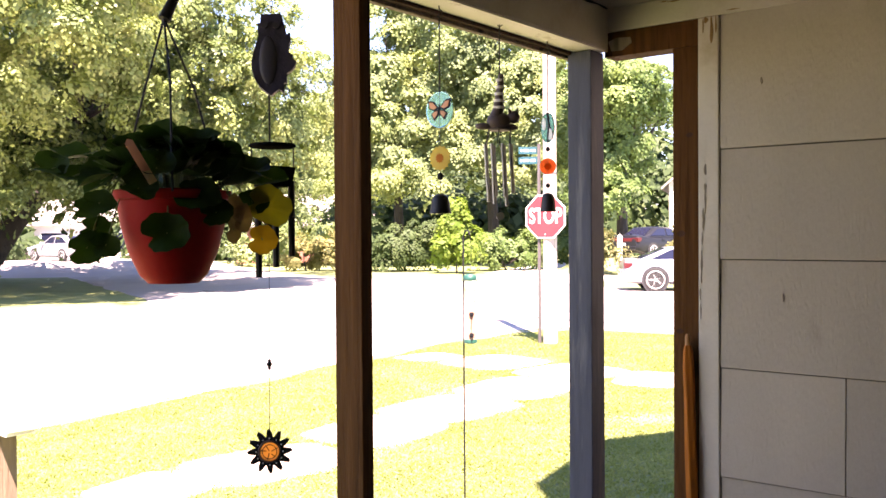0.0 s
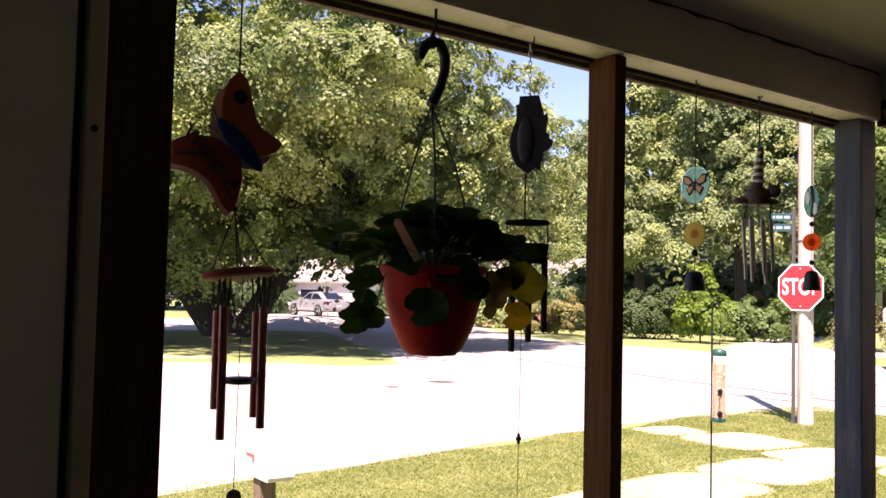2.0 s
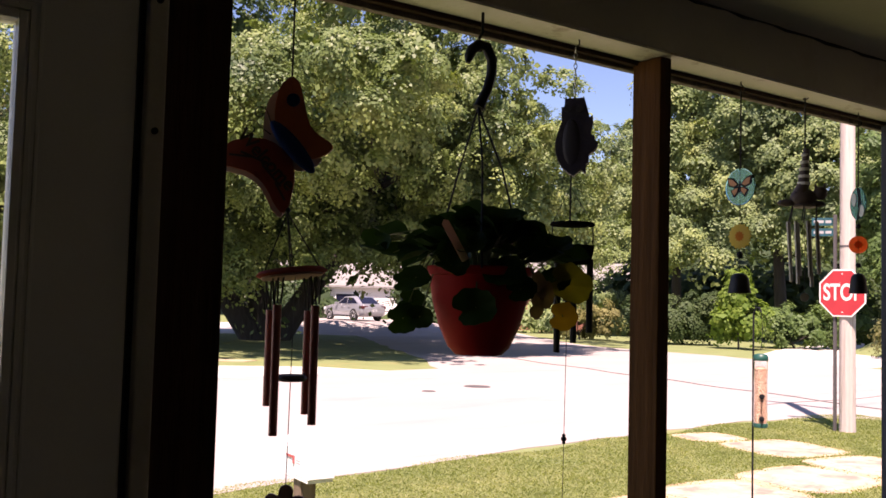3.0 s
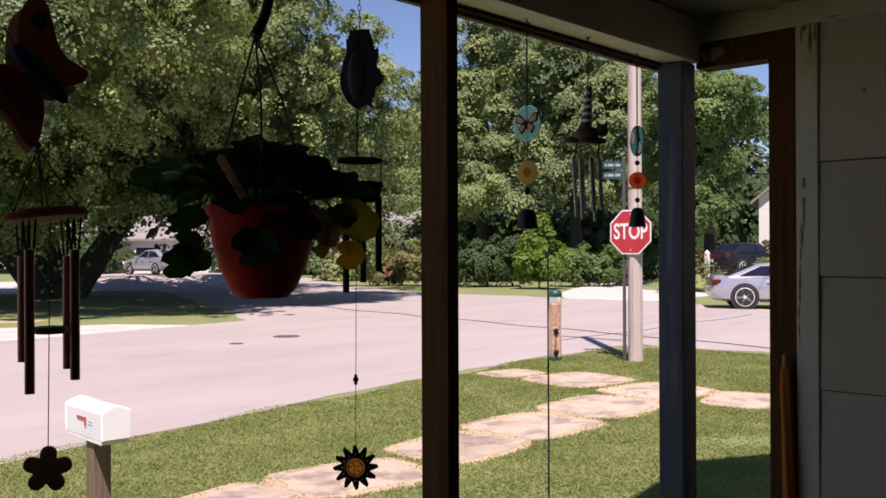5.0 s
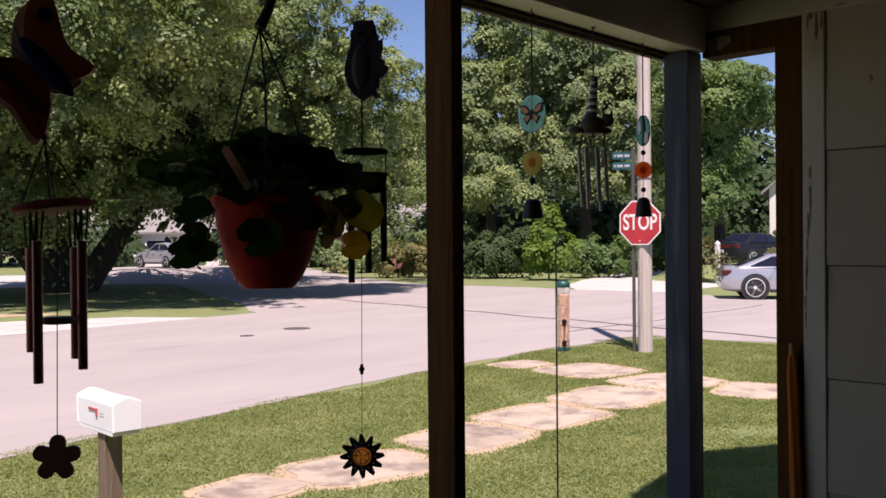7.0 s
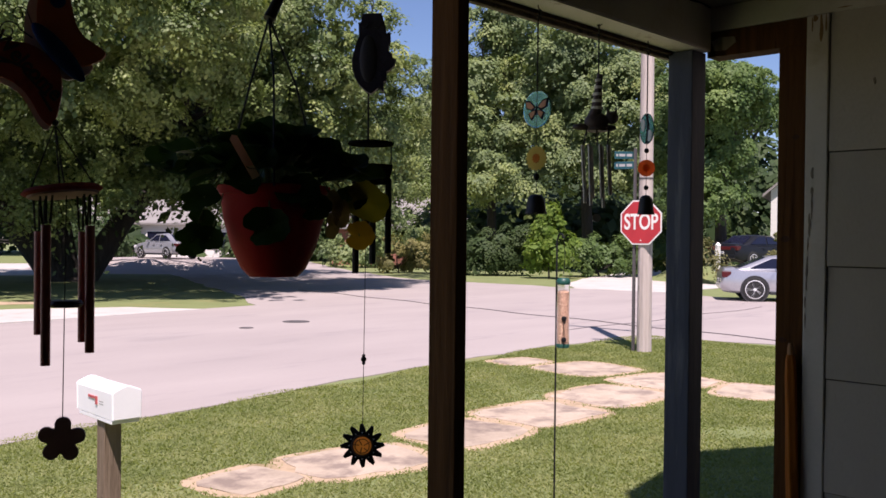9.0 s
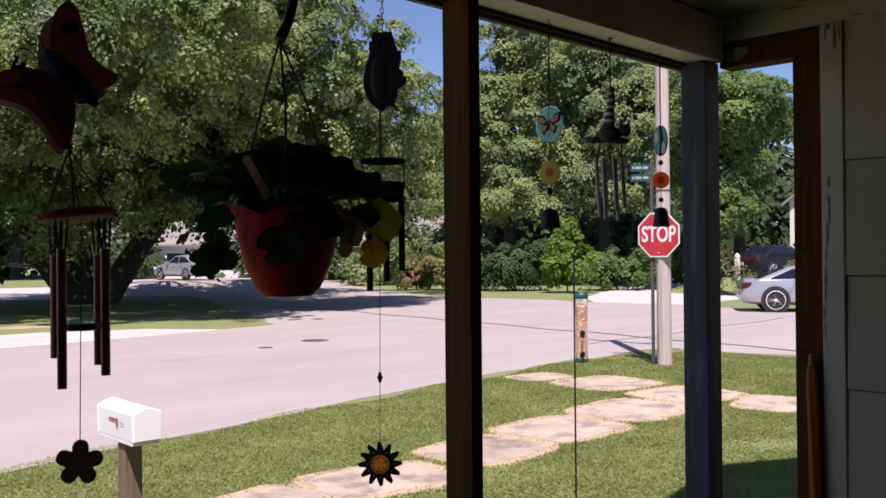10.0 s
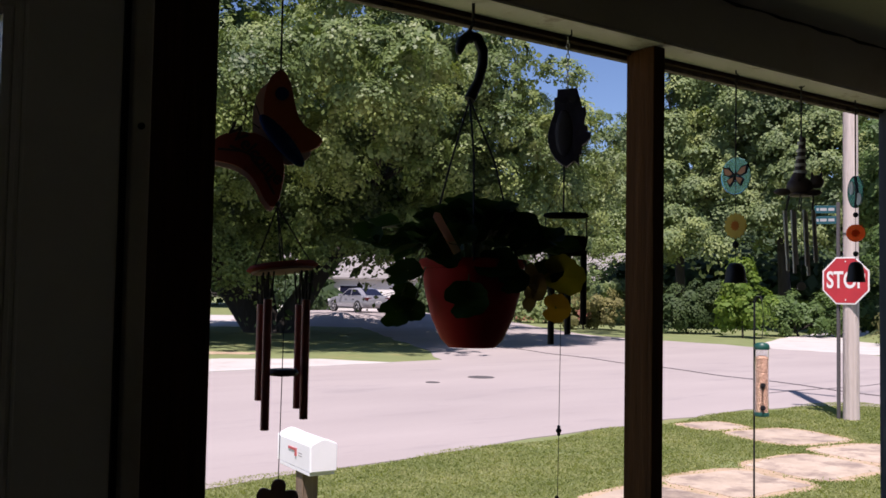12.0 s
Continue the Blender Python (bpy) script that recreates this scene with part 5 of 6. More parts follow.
    part("lead_ring", tube(bmesh.new(), [(-0.012 + 0.0155 * math.cos(a), -0.0065, -0.948 + 0.0155 * math.sin(a)) for a in np.linspace(0, 2 * math.pi, 25)], 0.0012, 6), "brown_dark", star)
    for k in range(12):
        a = radians(90 + 30 * k)
        part("stud", ball(bmesh.new(), (-0.012 + 0.029 * math.cos(a), -0.004, -0.948 + 0.029 * math.sin(a)), 0.0016, 1, 6), "tin", star)


def sun_catcher(x, z_top, figure):
    """A string of coloured glass discs with a bell at the end."""
    label = "glass butterfly sun catcher with yellow disc and iron bell" if figure == "butterfly" else "oval green glass sun catcher with red disc and bell"
    t = hung("sun_catcher", label, "sun catcher", x, z_top)
    screw_hook(t, 0.0)
    c = bmesh.new()
    d = (-0.212, -0.258, -0.388, -0.419, -0.482) if figure == "butterfly" else (-0.192, -0.242, -0.364, -0.425, -0.450)
    cord(c, (0, 0, 0), (0, 0, d[0]), 0.0022)
    cord(c, (0, 0, d[0]), (0, 0, d[4]), 0.0010)
    part("string", c, "cord", t)
    if figure == "butterfly":
        disc = part("glass_disc", lathe(bmesh.new(), [(0.047, -0.002), (0.050, 0.0), (0.047, 0.002)], 28), "teal_glass", t, "teal glass disc")
        turn = pose(0, 0, d[1], 90, 0, -42)
        disc.matrix_basis = turn
        for sx in (1, -1):
            up = [(0.002 * sx, 0.004), (0.022 * sx, 0.024), (0.041 * sx, 0.027), (0.036 * sx, 0.004), (0.016 * sx, -0.003)]
            lo = [(0.002 * sx, 0.0), (0.017 * sx, -0.003), (0.029 * sx, -0.010), (0.018 * sx, -0.028), (0.004 * sx, -0.013)]
            for w in (up, lo):
                ob = part("wing", plate(bmesh.new(), w, 0.0065), "black", disc, "black wing edge")
                ob.matrix_basis = pose(0, 0, 0, -90, 0, 0)
                cx, cz = sum(p[0] for p in w) / 5, sum(p[1] for p in w) / 5
                inner = part("wing_field", plate(bmesh.new(), [(cx + (px - cx) * 0.72, cz + (pz - cz) * 0.68) for px, pz in w], 0.0082), "orange_paint", disc, "orange wing field")
                inner.matrix_basis = pose(0, 0, 0, -90, 0, 0)
        part("butterfly_body", tube(bmesh.new(), [(0, 0.016, 0), (0, 0, 0), (0, -0.018, 0)], [0.002, 0.0035, 0.002], 6), "black", disc)
        y = part("flower_disc", plate(bmesh.new(), circle(0.034, 32, 0.030), 0.004, Matrix.Translation((0, 0, d[2])) @ Matrix.Rotation(radians(-35), 4, "Z")), "yellow_disc", t, "yellow scalloped glass disc")
        part("flower_heart", plate(bmesh.new(), circle(0.014, 20, 0.010), 0.006, Matrix.Translation((0, 0, d[2])) @ Matrix.Rotation(radians(-35), 4, "Z")), "orange_disc", y, "orange glass heart")
        part("bead", ball(bmesh.new(), (0, 0, d[3] - 0.018), 0.0085, 1.2), "black", t)
        bell(t, d[4] - 0.002, 0.029, 0.052)
    else:
        o = part("glass_oval", plate(bmesh.new(), [(0.027 * math.cos(a), 0.048 * math.sin(a)) for a in np.linspace(0, 2 * math.pi, 28, endpoint=False)], 0.005), "green_glass", t, "dark green glass oval")
        o.matrix_basis = pose(0, 0, d[1], 0, 0, -40)
        for px, pz, rx, rz in ((0.012, -0.022, 0.010, 0.018), (-0.013, 0.012, 0.008, 0.020)):
            part("glass_petal", plate(bmesh.new(), [(px + rx * math.cos(a), pz + rz * math.sin(a)) for a in np.linspace(0, 2 * math.pi, 16, endpoint=False)], 0.007), "milk_white", o, "milky white glass field")
        part("lead_line", plate(bmesh.new(), [(-0.003, -0.046), (0.004, -0.046), (0.010, 0.0), (0.004, 0.046), (-0.003, 0.046), (0.004, 0.0)], 0.008), "black", o)
        y = part("red_disc", plate(bmesh.new(), circle(0.026, 28), 0.005, Matrix.Translation((0, 0, d[2]))), "red_glass", t, "red glass disc")
        part("red_heart", plate(bmesh.new(), circle(0.013, 16, 0.010), 0.007, Matrix.Translation((0, 0, d[2]))), "amber_glass", y)
        for z in (-0.310, d[3]):
            part("bead", ball(bmesh.new(), (0, 0, z), 0.008), "black", t)
        bell(t, d[4] + 0.002, 0.026, 0.060)


def cat_chime():
    t = hung("cat_wind_chime", "cat figure with striped tail over six bronze chimes", "wind chime", 1.868, 2.345, 8)
    screw_hook(t, 0.150)
    part("cord", cord(bmesh.new(), (0, 0, 0.145), (0, 0, 0.0), 0.0022), "cord", t)
    for k in range(6):
        a = radians(60 * k + 20)
        part("cord", cord(bmesh.new(), (0.036 * math.cos(a), 0.03 * math.sin(a), -0.160), (0.040 * math.cos(a) - 0.006, 0.032 * math.sin(a), -0.205), 0.0016), "cord", t)
    fig = bmesh.new()
    tube(fig, [(0.004, 0, 0.0), (0.0, 0, -0.05), (-0.004, 0, -0.10), (-0.012, 0, -0.125)], [0.008, 0.011, 0.016, 0.020], 12)
    for cc, rr in (((-0.004, 0, -0.138), (0.036, 0.022, 0.028)), ((0.040, 0, -0.125), (0.019, 0.017, 0.019)), ((-0.048, 0, -0.152), (0.026, 0.012, 0.010)), ((0.028, 0, -0.155), (0.026, 0.014, 0.010))):
        bmesh.ops.create_uvsphere(fig, u_segments=12, v_segments=8, radius=1, matrix=Matrix.LocRotScale(cc, None, rr))
    for dx in (-0.010, 0.010):
        tube(fig, [(0.040 + dx, 0, -0.112), (0.040 + dx * 1.3, 0, -0.096)], [0.006, 0.001], 6)
    part("cat_figure", fig, "brown_dark", t, smooth=True)
    for i, z in enumerate((-0.018, -0.038, -0.058, -0.078, -0.098)):
        part("tail_ring", lathe(bmesh.new(), [(0.0098 + 0.0018 * i, z - 0.004), (0.0105 + 0.0018 * i, z + 0.004)], 12, (-0.0008 * i, 0, 0)), "ring_pale", t, "pale ring on the tail")
    part("base_plate", lathe(bmesh.new(), [(0.030, -0.165), (0.033, -0.161), (0.030, -0.157)], 20), "brown_dark", t)
    for k, z in enumerate((-0.345, -0.385, -0.355, -0.372, -0.33, -0.38, -0.36, -0.35)):
        a = radians(45 * k + 12)
        x, y = 0.040 * math.cos(a) - 0.006, 0.032 * math.sin(a)
        part("chime_tube", tube(bmesh.new(), [(x, y, -0.205), (x + 0.007, y, z)], 0.0050, 10), "chime_bronze", t, smooth=True)
    c = bmesh.new()
    cord(c, (0, 0, -0.16), (0, 0, -0.41), 0.0008)
    part("string", c, "cord", t)
    part("striker", plate(bmesh.new(), circle(0.012, 14), 0.002, Matrix.Translation((0, 0, -0.415))), "tin", t)


butterfly_chime()
hanging_basket()
owl_chime()
sun_catcher(1.582, 2.470, "butterfly")
cat_chime()
sun_catcher(2.136, 2.455, "oval")


def rolled_umbrella():
    t = thing("umbrella", "rolled orange umbrella leaning in the porch corner", "umbrella", (END - 0.036, 0.924, FLOOR))
    bm = bmesh.new()
    rings = []
    for z, r in ((0.04, 0.010), (0.15, 0.016), (0.40, 0.0185), (0.62, 0.017), (0.80, 0.018), (0.95, 0.016), (1.08, 0.0165), (1.13, 0.014), (1.15, 0.010)):
        rings.append([bm.verts.new((r * (1 + 0.13 * math.cos(5 * a + z * 4)) * math.cos(a) + 0.008 * z, r * (1 + 0.13 * math.cos(5 * a + z * 4)) * math.sin(a) + 0.033 * z, z)) for a in np.linspace(0, 2 * math.pi, 30, endpoint=False)])
    for a, b in zip(rings, rings[1:]):
        for k in range(30):
            bm.faces.new((a[k], a[(k + 1) % 30], b[(k + 1) % 30], b[k]))
    part("canopy", bm, "umbrella_orange", t, smooth=True)
    part("tip", tube(bmesh.new(), [(0.009, 0.038, 1.145), (0.0095, 0.039, 1.175), (0.0097, 0.0395, 1.185)], [0.009, 0.008, 0.005], 10), "umbrella_tip", t, "dull orange tip", True)
    part("ferrule", tube(bmesh.new(), [(0, 0, 0), (0, 0.001, 0.05)], 0.007, 8), "steel", t)


rolled_umbrella()


# ---- street things ----
M.update({
    "sign_red": surface("sign_red", (0.40, 0.022, 0.03), (0.52, 0.035, 0.042), 4.0, 0.4, 0.03, 90.0),
    "sign_white": plain("sign_white", (0.78, 0.76, 0.72), 0.4),
    "sign_teal": plain("sign_teal", (0.010, 0.070, 0.085), 0.4),
    "galvanised": plain("galvanised", (0.11, 0.10, 0.10), 0.6, 0.3),
    "mailbox_white": surface("mailbox_white", (0.82, 0.82, 0.83), (0.90, 0.90, 0.91), 4.0, 0.4, 0.05, 60.0),
    "mail_post": surface("mail_post", (0.14, 0.10, 0.07), (0.27, 0.205, 0.15), 5.0, 0.9, 0.6, 40.0, stretch=(8, 8, 0.4), spec=0.1),
    "mark_red": plain("mark_red", (0.48, 0.10, 0.10), 0.5),
    "mark_grey": plain("mark_grey", (0.35, 0.34, 0.34), 0.5),
    "feeder_green": plain("feeder_green", (0.010, 0.075, 0.058), 0.45),
    "seed": surface("seed", (0.22, 0.12, 0.08), (0.46, 0.29, 0.21), 90.0, 0.85, 0.6, 200.0),
    "clear_plastic": glass("clear_plastic", (0.96, 0.97, 0.97), 0.05),
})


def stop_sign():
    x, y = 12.95, 8.05
    t = thing("stop_sign", "red octagonal stop sign on a thin metal post", "stop sign", (x, y, 0), 0)
    part("sign_post", boxed(-0.025, 0.025, -0.020, 0.020, -0.2, 3.42, 0.004), "galvanised", t)
    m = pose(-0.036, -0.145, 2.175, 0, 0, -84)
    face = part("plate", plate(bmesh.new(), circle(0.402, 8, None, 22.5), 0.006, bevel=0.001), "sign_white", t, "white rimmed octagonal plate")
    face.matrix_basis = m
    part("red_field", plate(bmesh.new(), circle(0.376, 8, None, 22.5), 0.004, Matrix.Translation((0, -0.004, 0))), "sign_red", face, "red reflective field")
    word = lettering("STOP", 0.345, 0.0015, 0.007)
    bmesh.ops.scale(word, verts=word.verts, vec=(0.74, 1, 1.06))
    part("lettering", word, "sign_white", face, "white word").matrix_basis = pose(0, -0.0075, 0.0, 0, 0, 0)
    for z in (-0.30, 0.30):
        part("bolt", lathe(bmesh.new(), [(0.011, -0.003), (0.011, 0.003)], 10), "sign_white", face).matrix_basis = pose(0, -0.008, z, 90, 0, 0)
    for z, turn, dx in ((3.14, -62, -0.10), (3.31, -48, -0.10)):
        b = part("street_name_blade", plate(bmesh.new(), [(-0.16, -0.062), (0.16, -0.062), (0.16, 0.062), (-0.16, 0.062)], 0.005, bevel=0.001), "sign_teal", t, "teal street name blade")
        b.matrix_basis = pose(dx, -1.6 * dx, z, 0, 0, turn)
        for bx, w in ((-0.115, 0.03), (-0.03, 0.10), (0.09, 0.09)):
            part("bar", boxed(bx - w / 2, bx + w / 2, -0.0045, 0.0045, -0.022, 0.022), "mark_grey", b, "pale bar of lettering")


def utility_pole():
    t = thing("utility_pole", "weathered pale wooden utility pole at the street corner", "utility pole", (13.05, 7.90, 0))
    bm = tube(bmesh.new(), [(0, 0, -0.3), (0, 0, 0.3), (0, 0, 2.2), (0, 0, 4.5), (0, 0, 8.0)], [0.128, 0.122, 0.118, 0.112, 0.100], 20)
    part("shaft", bm, "pole_wood", t, smooth=True)
    part("crossarm", boxed(-0.05, 0.05, -0.9, 0.9, 7.55, 7.66, 0.008), "pole_wood", t)
    for y in (-0.8, -0.3, 0.3, 0.8):
        part("insulator", lathe(bmesh.new(), [(0.02, 7.66), (0.035, 7.70), (0.025, 7.78)], 10, (0, y, 0)), "galvanised", t)
    for z in (2.05, 2.9):
        part("strap", lathe(bmesh.new(), [(0.1215, z), (0.1215, z + 0.03)], 20), "galvanised", t)
    for y0, ey in ((-0.8, 2.5), (0.8, 4.1)):
        pts = [(60 * f, y0 + (ey - y0) * f, 7.78 - 2.0 * f * (1 - f)) for f in np.linspace(0, 1, 14)]
        part("wire", tube(bmesh.new(), pts, 0.012, 5), "cord", t, "sagging overhead wire")


def mailbox():
    t = thing("mailbox", "white curbside mailbox on a rough wooden post", "mailbox", (2.152, 4.885, -0.035), -3)
    part("post", boxed(-0.066, 0.038, -0.090, 0.014, -0.3, 0.835, 0.006), "mail_post", t)
    part("shelf", boxed(-0.082, 0.082, -0.225, 0.235, 0.835, 0.858, 0.003), "mailbox_white", t)
    arch = [(-0.083, 0.0), (0.083, 0.0)] + [(0.086, 0.150), (0.078, 0.162), (0.022, 0.186), (0.0, 0.190), (-0.022, 0.186), (-0.078, 0.162), (-0.086, 0.150)]
    body = part("body", plate(bmesh.new(), arch, 0.50, Matrix.Translation((0, 0.0, 0.860)), 0.004), "mailbox_white", t)
    part("door", plate(bmesh.new(), [(x * 1.04, z * 1.02) for x, z in arch], 0.012, Matrix.Translation((0, 0.257, 0.860)), 0.003), "mailbox_white", t)
    part("rib", plate(bmesh.new(), [(x * 1.03, z * 1.012) for x, z in arch], 0.012, Matrix.Translation((0, -0.238, 0.860)), 0.003), "mailbox_white", t)
    f = part("flag", boxed(-0.090, -0.0855, -0.03, 0.085, 0.955, 0.970), "mark_red", t, "red flag folded down")
    part("flag_tip", boxed(-0.091, -0.0850, -0.040, -0.018, 0.925, 0.972), "mark_red", f)
    for z in (0.965, 0.945, 0.930):
        part("bar", boxed(-0.0850, -0.0835, -0.12, -0.06, z, z + 0.006), "mark_grey", t, "grey bar of lettering")


def bird_feeder():
    x, y = 4.07, 3.03
    t = thing("bird_feeder", "clear tube bird feeder filled with seed on a pole", "bird feeder", (x, y, 0))
    part("pole", tube(bmesh.new(), [(0.0, 0.050, -0.3), (0.0, 0.050, 1.0), (0.0, 0.050, 1.86), (0, 0.035, 1.90), (0, 0.010, 1.90), (0, 0, 1.875)], 0.0055, 8), "black", t, "thin black shepherd pole")
    part("wire", tube(bmesh.new(), [(0, 0, 1.88), (0.012, 0, 1.80), (0.012, 0, 1.72), (0, 0, 1.66)], 0.002, 5), "black", t, "wire bail")
    part("cap", lathe(bmesh.new(), [(0.040, 1.60), (0.042, 1.604), (0.042, 1.624), (0.032, 1.636), (0.008, 1.640)], 24), "feeder_green", t, "green lid", True)
    tube_ = part("clear_tube", lathe(bmesh.new(), [(0.038, 1.24), (0.038, 1.60), (0.0365, 1.60), (0.0365, 1.24)], 24, close=False), "clear_plastic", t, "clear plastic tube", True)
    tube_.visible_shadow = False
    part("seed", lathe(bmesh.new(), [(0.0355, 1.242), (0.0355, 1.555), (0.02, 1.565)], 24), "seed", t, "mixed brown seed")
    part("base", lathe(bmesh.new(), [(0.030, 1.222), (0.040, 1.227), (0.041, 1.242), (0.0385, 1.248)], 24), "feeder_green", t, "green base", True)
    for z, turn in ((1.40, 225), (1.275, 225), (1.40, 45), (1.275, 45)):
        p = part("port", lathe(bmesh.new(), [(0.013, -0.003), (0.015, 0.004), (0.010, 0.006)], 14), "black", t, "black feeding port")
        p.matrix_basis = pose(0.038 * math.cos(radians(turn)), 0.038 * math.sin(radians(turn)), z, 90, 0, turn + 90)
        part("perch", tube(bmesh.new(), [(0.036 * math.cos(radians(turn)), 0.036 * math.sin(radians(turn)), z - 0.026), (0.075 * math.cos(radians(turn)), 0.075 * math.sin(radians(turn)), z - 0.026)], 0.0035, 6), "black", t)


stop_sign()
utility_pole()
mailbox()
bird_feeder()
bollard = thing("white_post", "white painted wooden post beside the parked cars", "post", far(26.85, 42.6, 0.56))
part("shaft", boxed(-0.09, 0.09, -0.09, 0.09, -0.4, 1.13, 0.01), "sign_white", bollard)
part("cap", lathe(bmesh.new(), [(0.14, 1.13), (0.14, 1.17), (0.02, 1.29)], 4), "sign_white", bollard)


# ---- vehicles ----
def paint(name, c, metal=0.3):
    m = plain(name, c, 0.28, metal, 0.5, 0.6)
    return m


M.update({
    "silver_paint": paint("silver_paint", (0.47, 0.47, 0.50), 0.55),
    "pearl_paint": paint("pearl_paint", (0.36, 0.36, 0.385), 0.4),
    "dark_paint": plain("dark_paint", (0.012, 0.013, 0.017), 0.35, 0.0, 0.25),
    "beige_paint": paint("beige_paint", (0.55, 0.48, 0.38), 0.2),
    "car_glass": plain("car_glass", (0.012, 0.014, 0.030), 0.06, 0.0, 0.35),
    "tyre": plain("tyre", (0.018, 0.018, 0.018), 0.8),
    "rim": plain("rim", (0.78, 0.78, 0.78), 0.4, 0.2),
    "tail_dim": plain("tail_dim", (0.10, 0.006, 0.010), 0.3),
    "tail_red": plain("tail_red", (0.075, 0.005, 0.008), 0.3),
    "lamp_clear": plain("lamp_clear", (0.70, 0.70, 0.70), 0.15),
    "trim_black": plain("trim_black", (0.02, 0.02, 0.022), 0.6),
})


def loft(stations, ring):
    """A closed body through rings of points, one ring at each station along x."""
    bm = bmesh.new()
    rings = [[bm.verts.new((x, y, z)) for y, z in ring(x, *s)] for x, *s in stations]
    for a, b in zip(rings, rings[1:]):
        for k in range(len(a)):
            j = (k + 1) % len(a)
            bm.faces.new((a[k], a[j], b[j], b[k]))
    bm.faces.new(rings[0][::-1])
    bm.faces.new(rings[-1])
    return bm


def body_ring(x, w, zb, zt):
    """Half-width, underside and top; sides tuck in above and below."""
    h = zt - zb
    right = [(w * 0.80, zb), (w * 0.96, zb + 0.10 * h), (w, zb + 0.35 * h), (w * 0.985, zb + 0.65 * h), (w * 0.93, zb + 0.92 * h), (w * 0.80, zt), (w * 0.4, zt + 0.015)]
    return right + [(-y, z) for y, z in right[::-1]]


def cabin_ring(x, w, zb, zt):
    h = zt - zb
    right = [(w, zb), (w * 0.96, zb + 0.35 * h), (w * 0.87, zb + 0.80 * h), (w * 0.76, zb + 0.96 * h), (w * 0.4, zt)]
    return right + [(-y, z) for y, z in right[::-1]]


def wheel(parent, x, y, r, spokes=5):
    side = 1 if y > 0 else -1
    w = part("wheel", lathe(bmesh.new(), [(r * 0.76, -0.10), (r * 0.94, -0.10), (r, -0.07), (r, 0.07), (r * 0.94, 0.10), (r * 0.76, 0.10)], 32), "tyre", parent, "black tyre with silver rim", True)
    w.matrix_basis = pose(x, y, r, -90 * side, 0, 0)
    part("rim", lathe(bmesh.new(), [(r * 0.76, 0.02), (r * 0.76, 0.105), (r * 0.69, 0.108), (r * 0.66, 0.05), (r * 0.1, 0.045)], 32), "trim_black", w, "dark rim well", True)
    sp = bmesh.new()
    for k in range(spokes):
        a = 2 * math.pi * k / spokes
        c, s = math.cos(a), math.sin(a)
        q = [(r * 0.06 * -s + r * 0.08 * c, r * 0.06 * c + r * 0.08 * s), (r * 0.13 * -s + r * 0.72 * c, r * 0.13 * c + r * 0.72 * s), (r * 0.13 * s + r * 0.72 * c, -r * 0.13 * c + r * 0.72 * s), (r * 0.06 * s + r * 0.08 * c, -r * 0.06 * c + r * 0.08 * s)]
        slab(sp, q, 0.05, 0.10)
    lathe(sp, [(r * 0.72, 0.085), (r * 0.78, 0.108), (r * 0.72, 0.112)], 32, close=False)
    lathe(sp, [(r * 0.15, 0.05), (r * 0.13, 0.108)], 16)
    part("spokes", sp, "rim", w, "silver spokes")


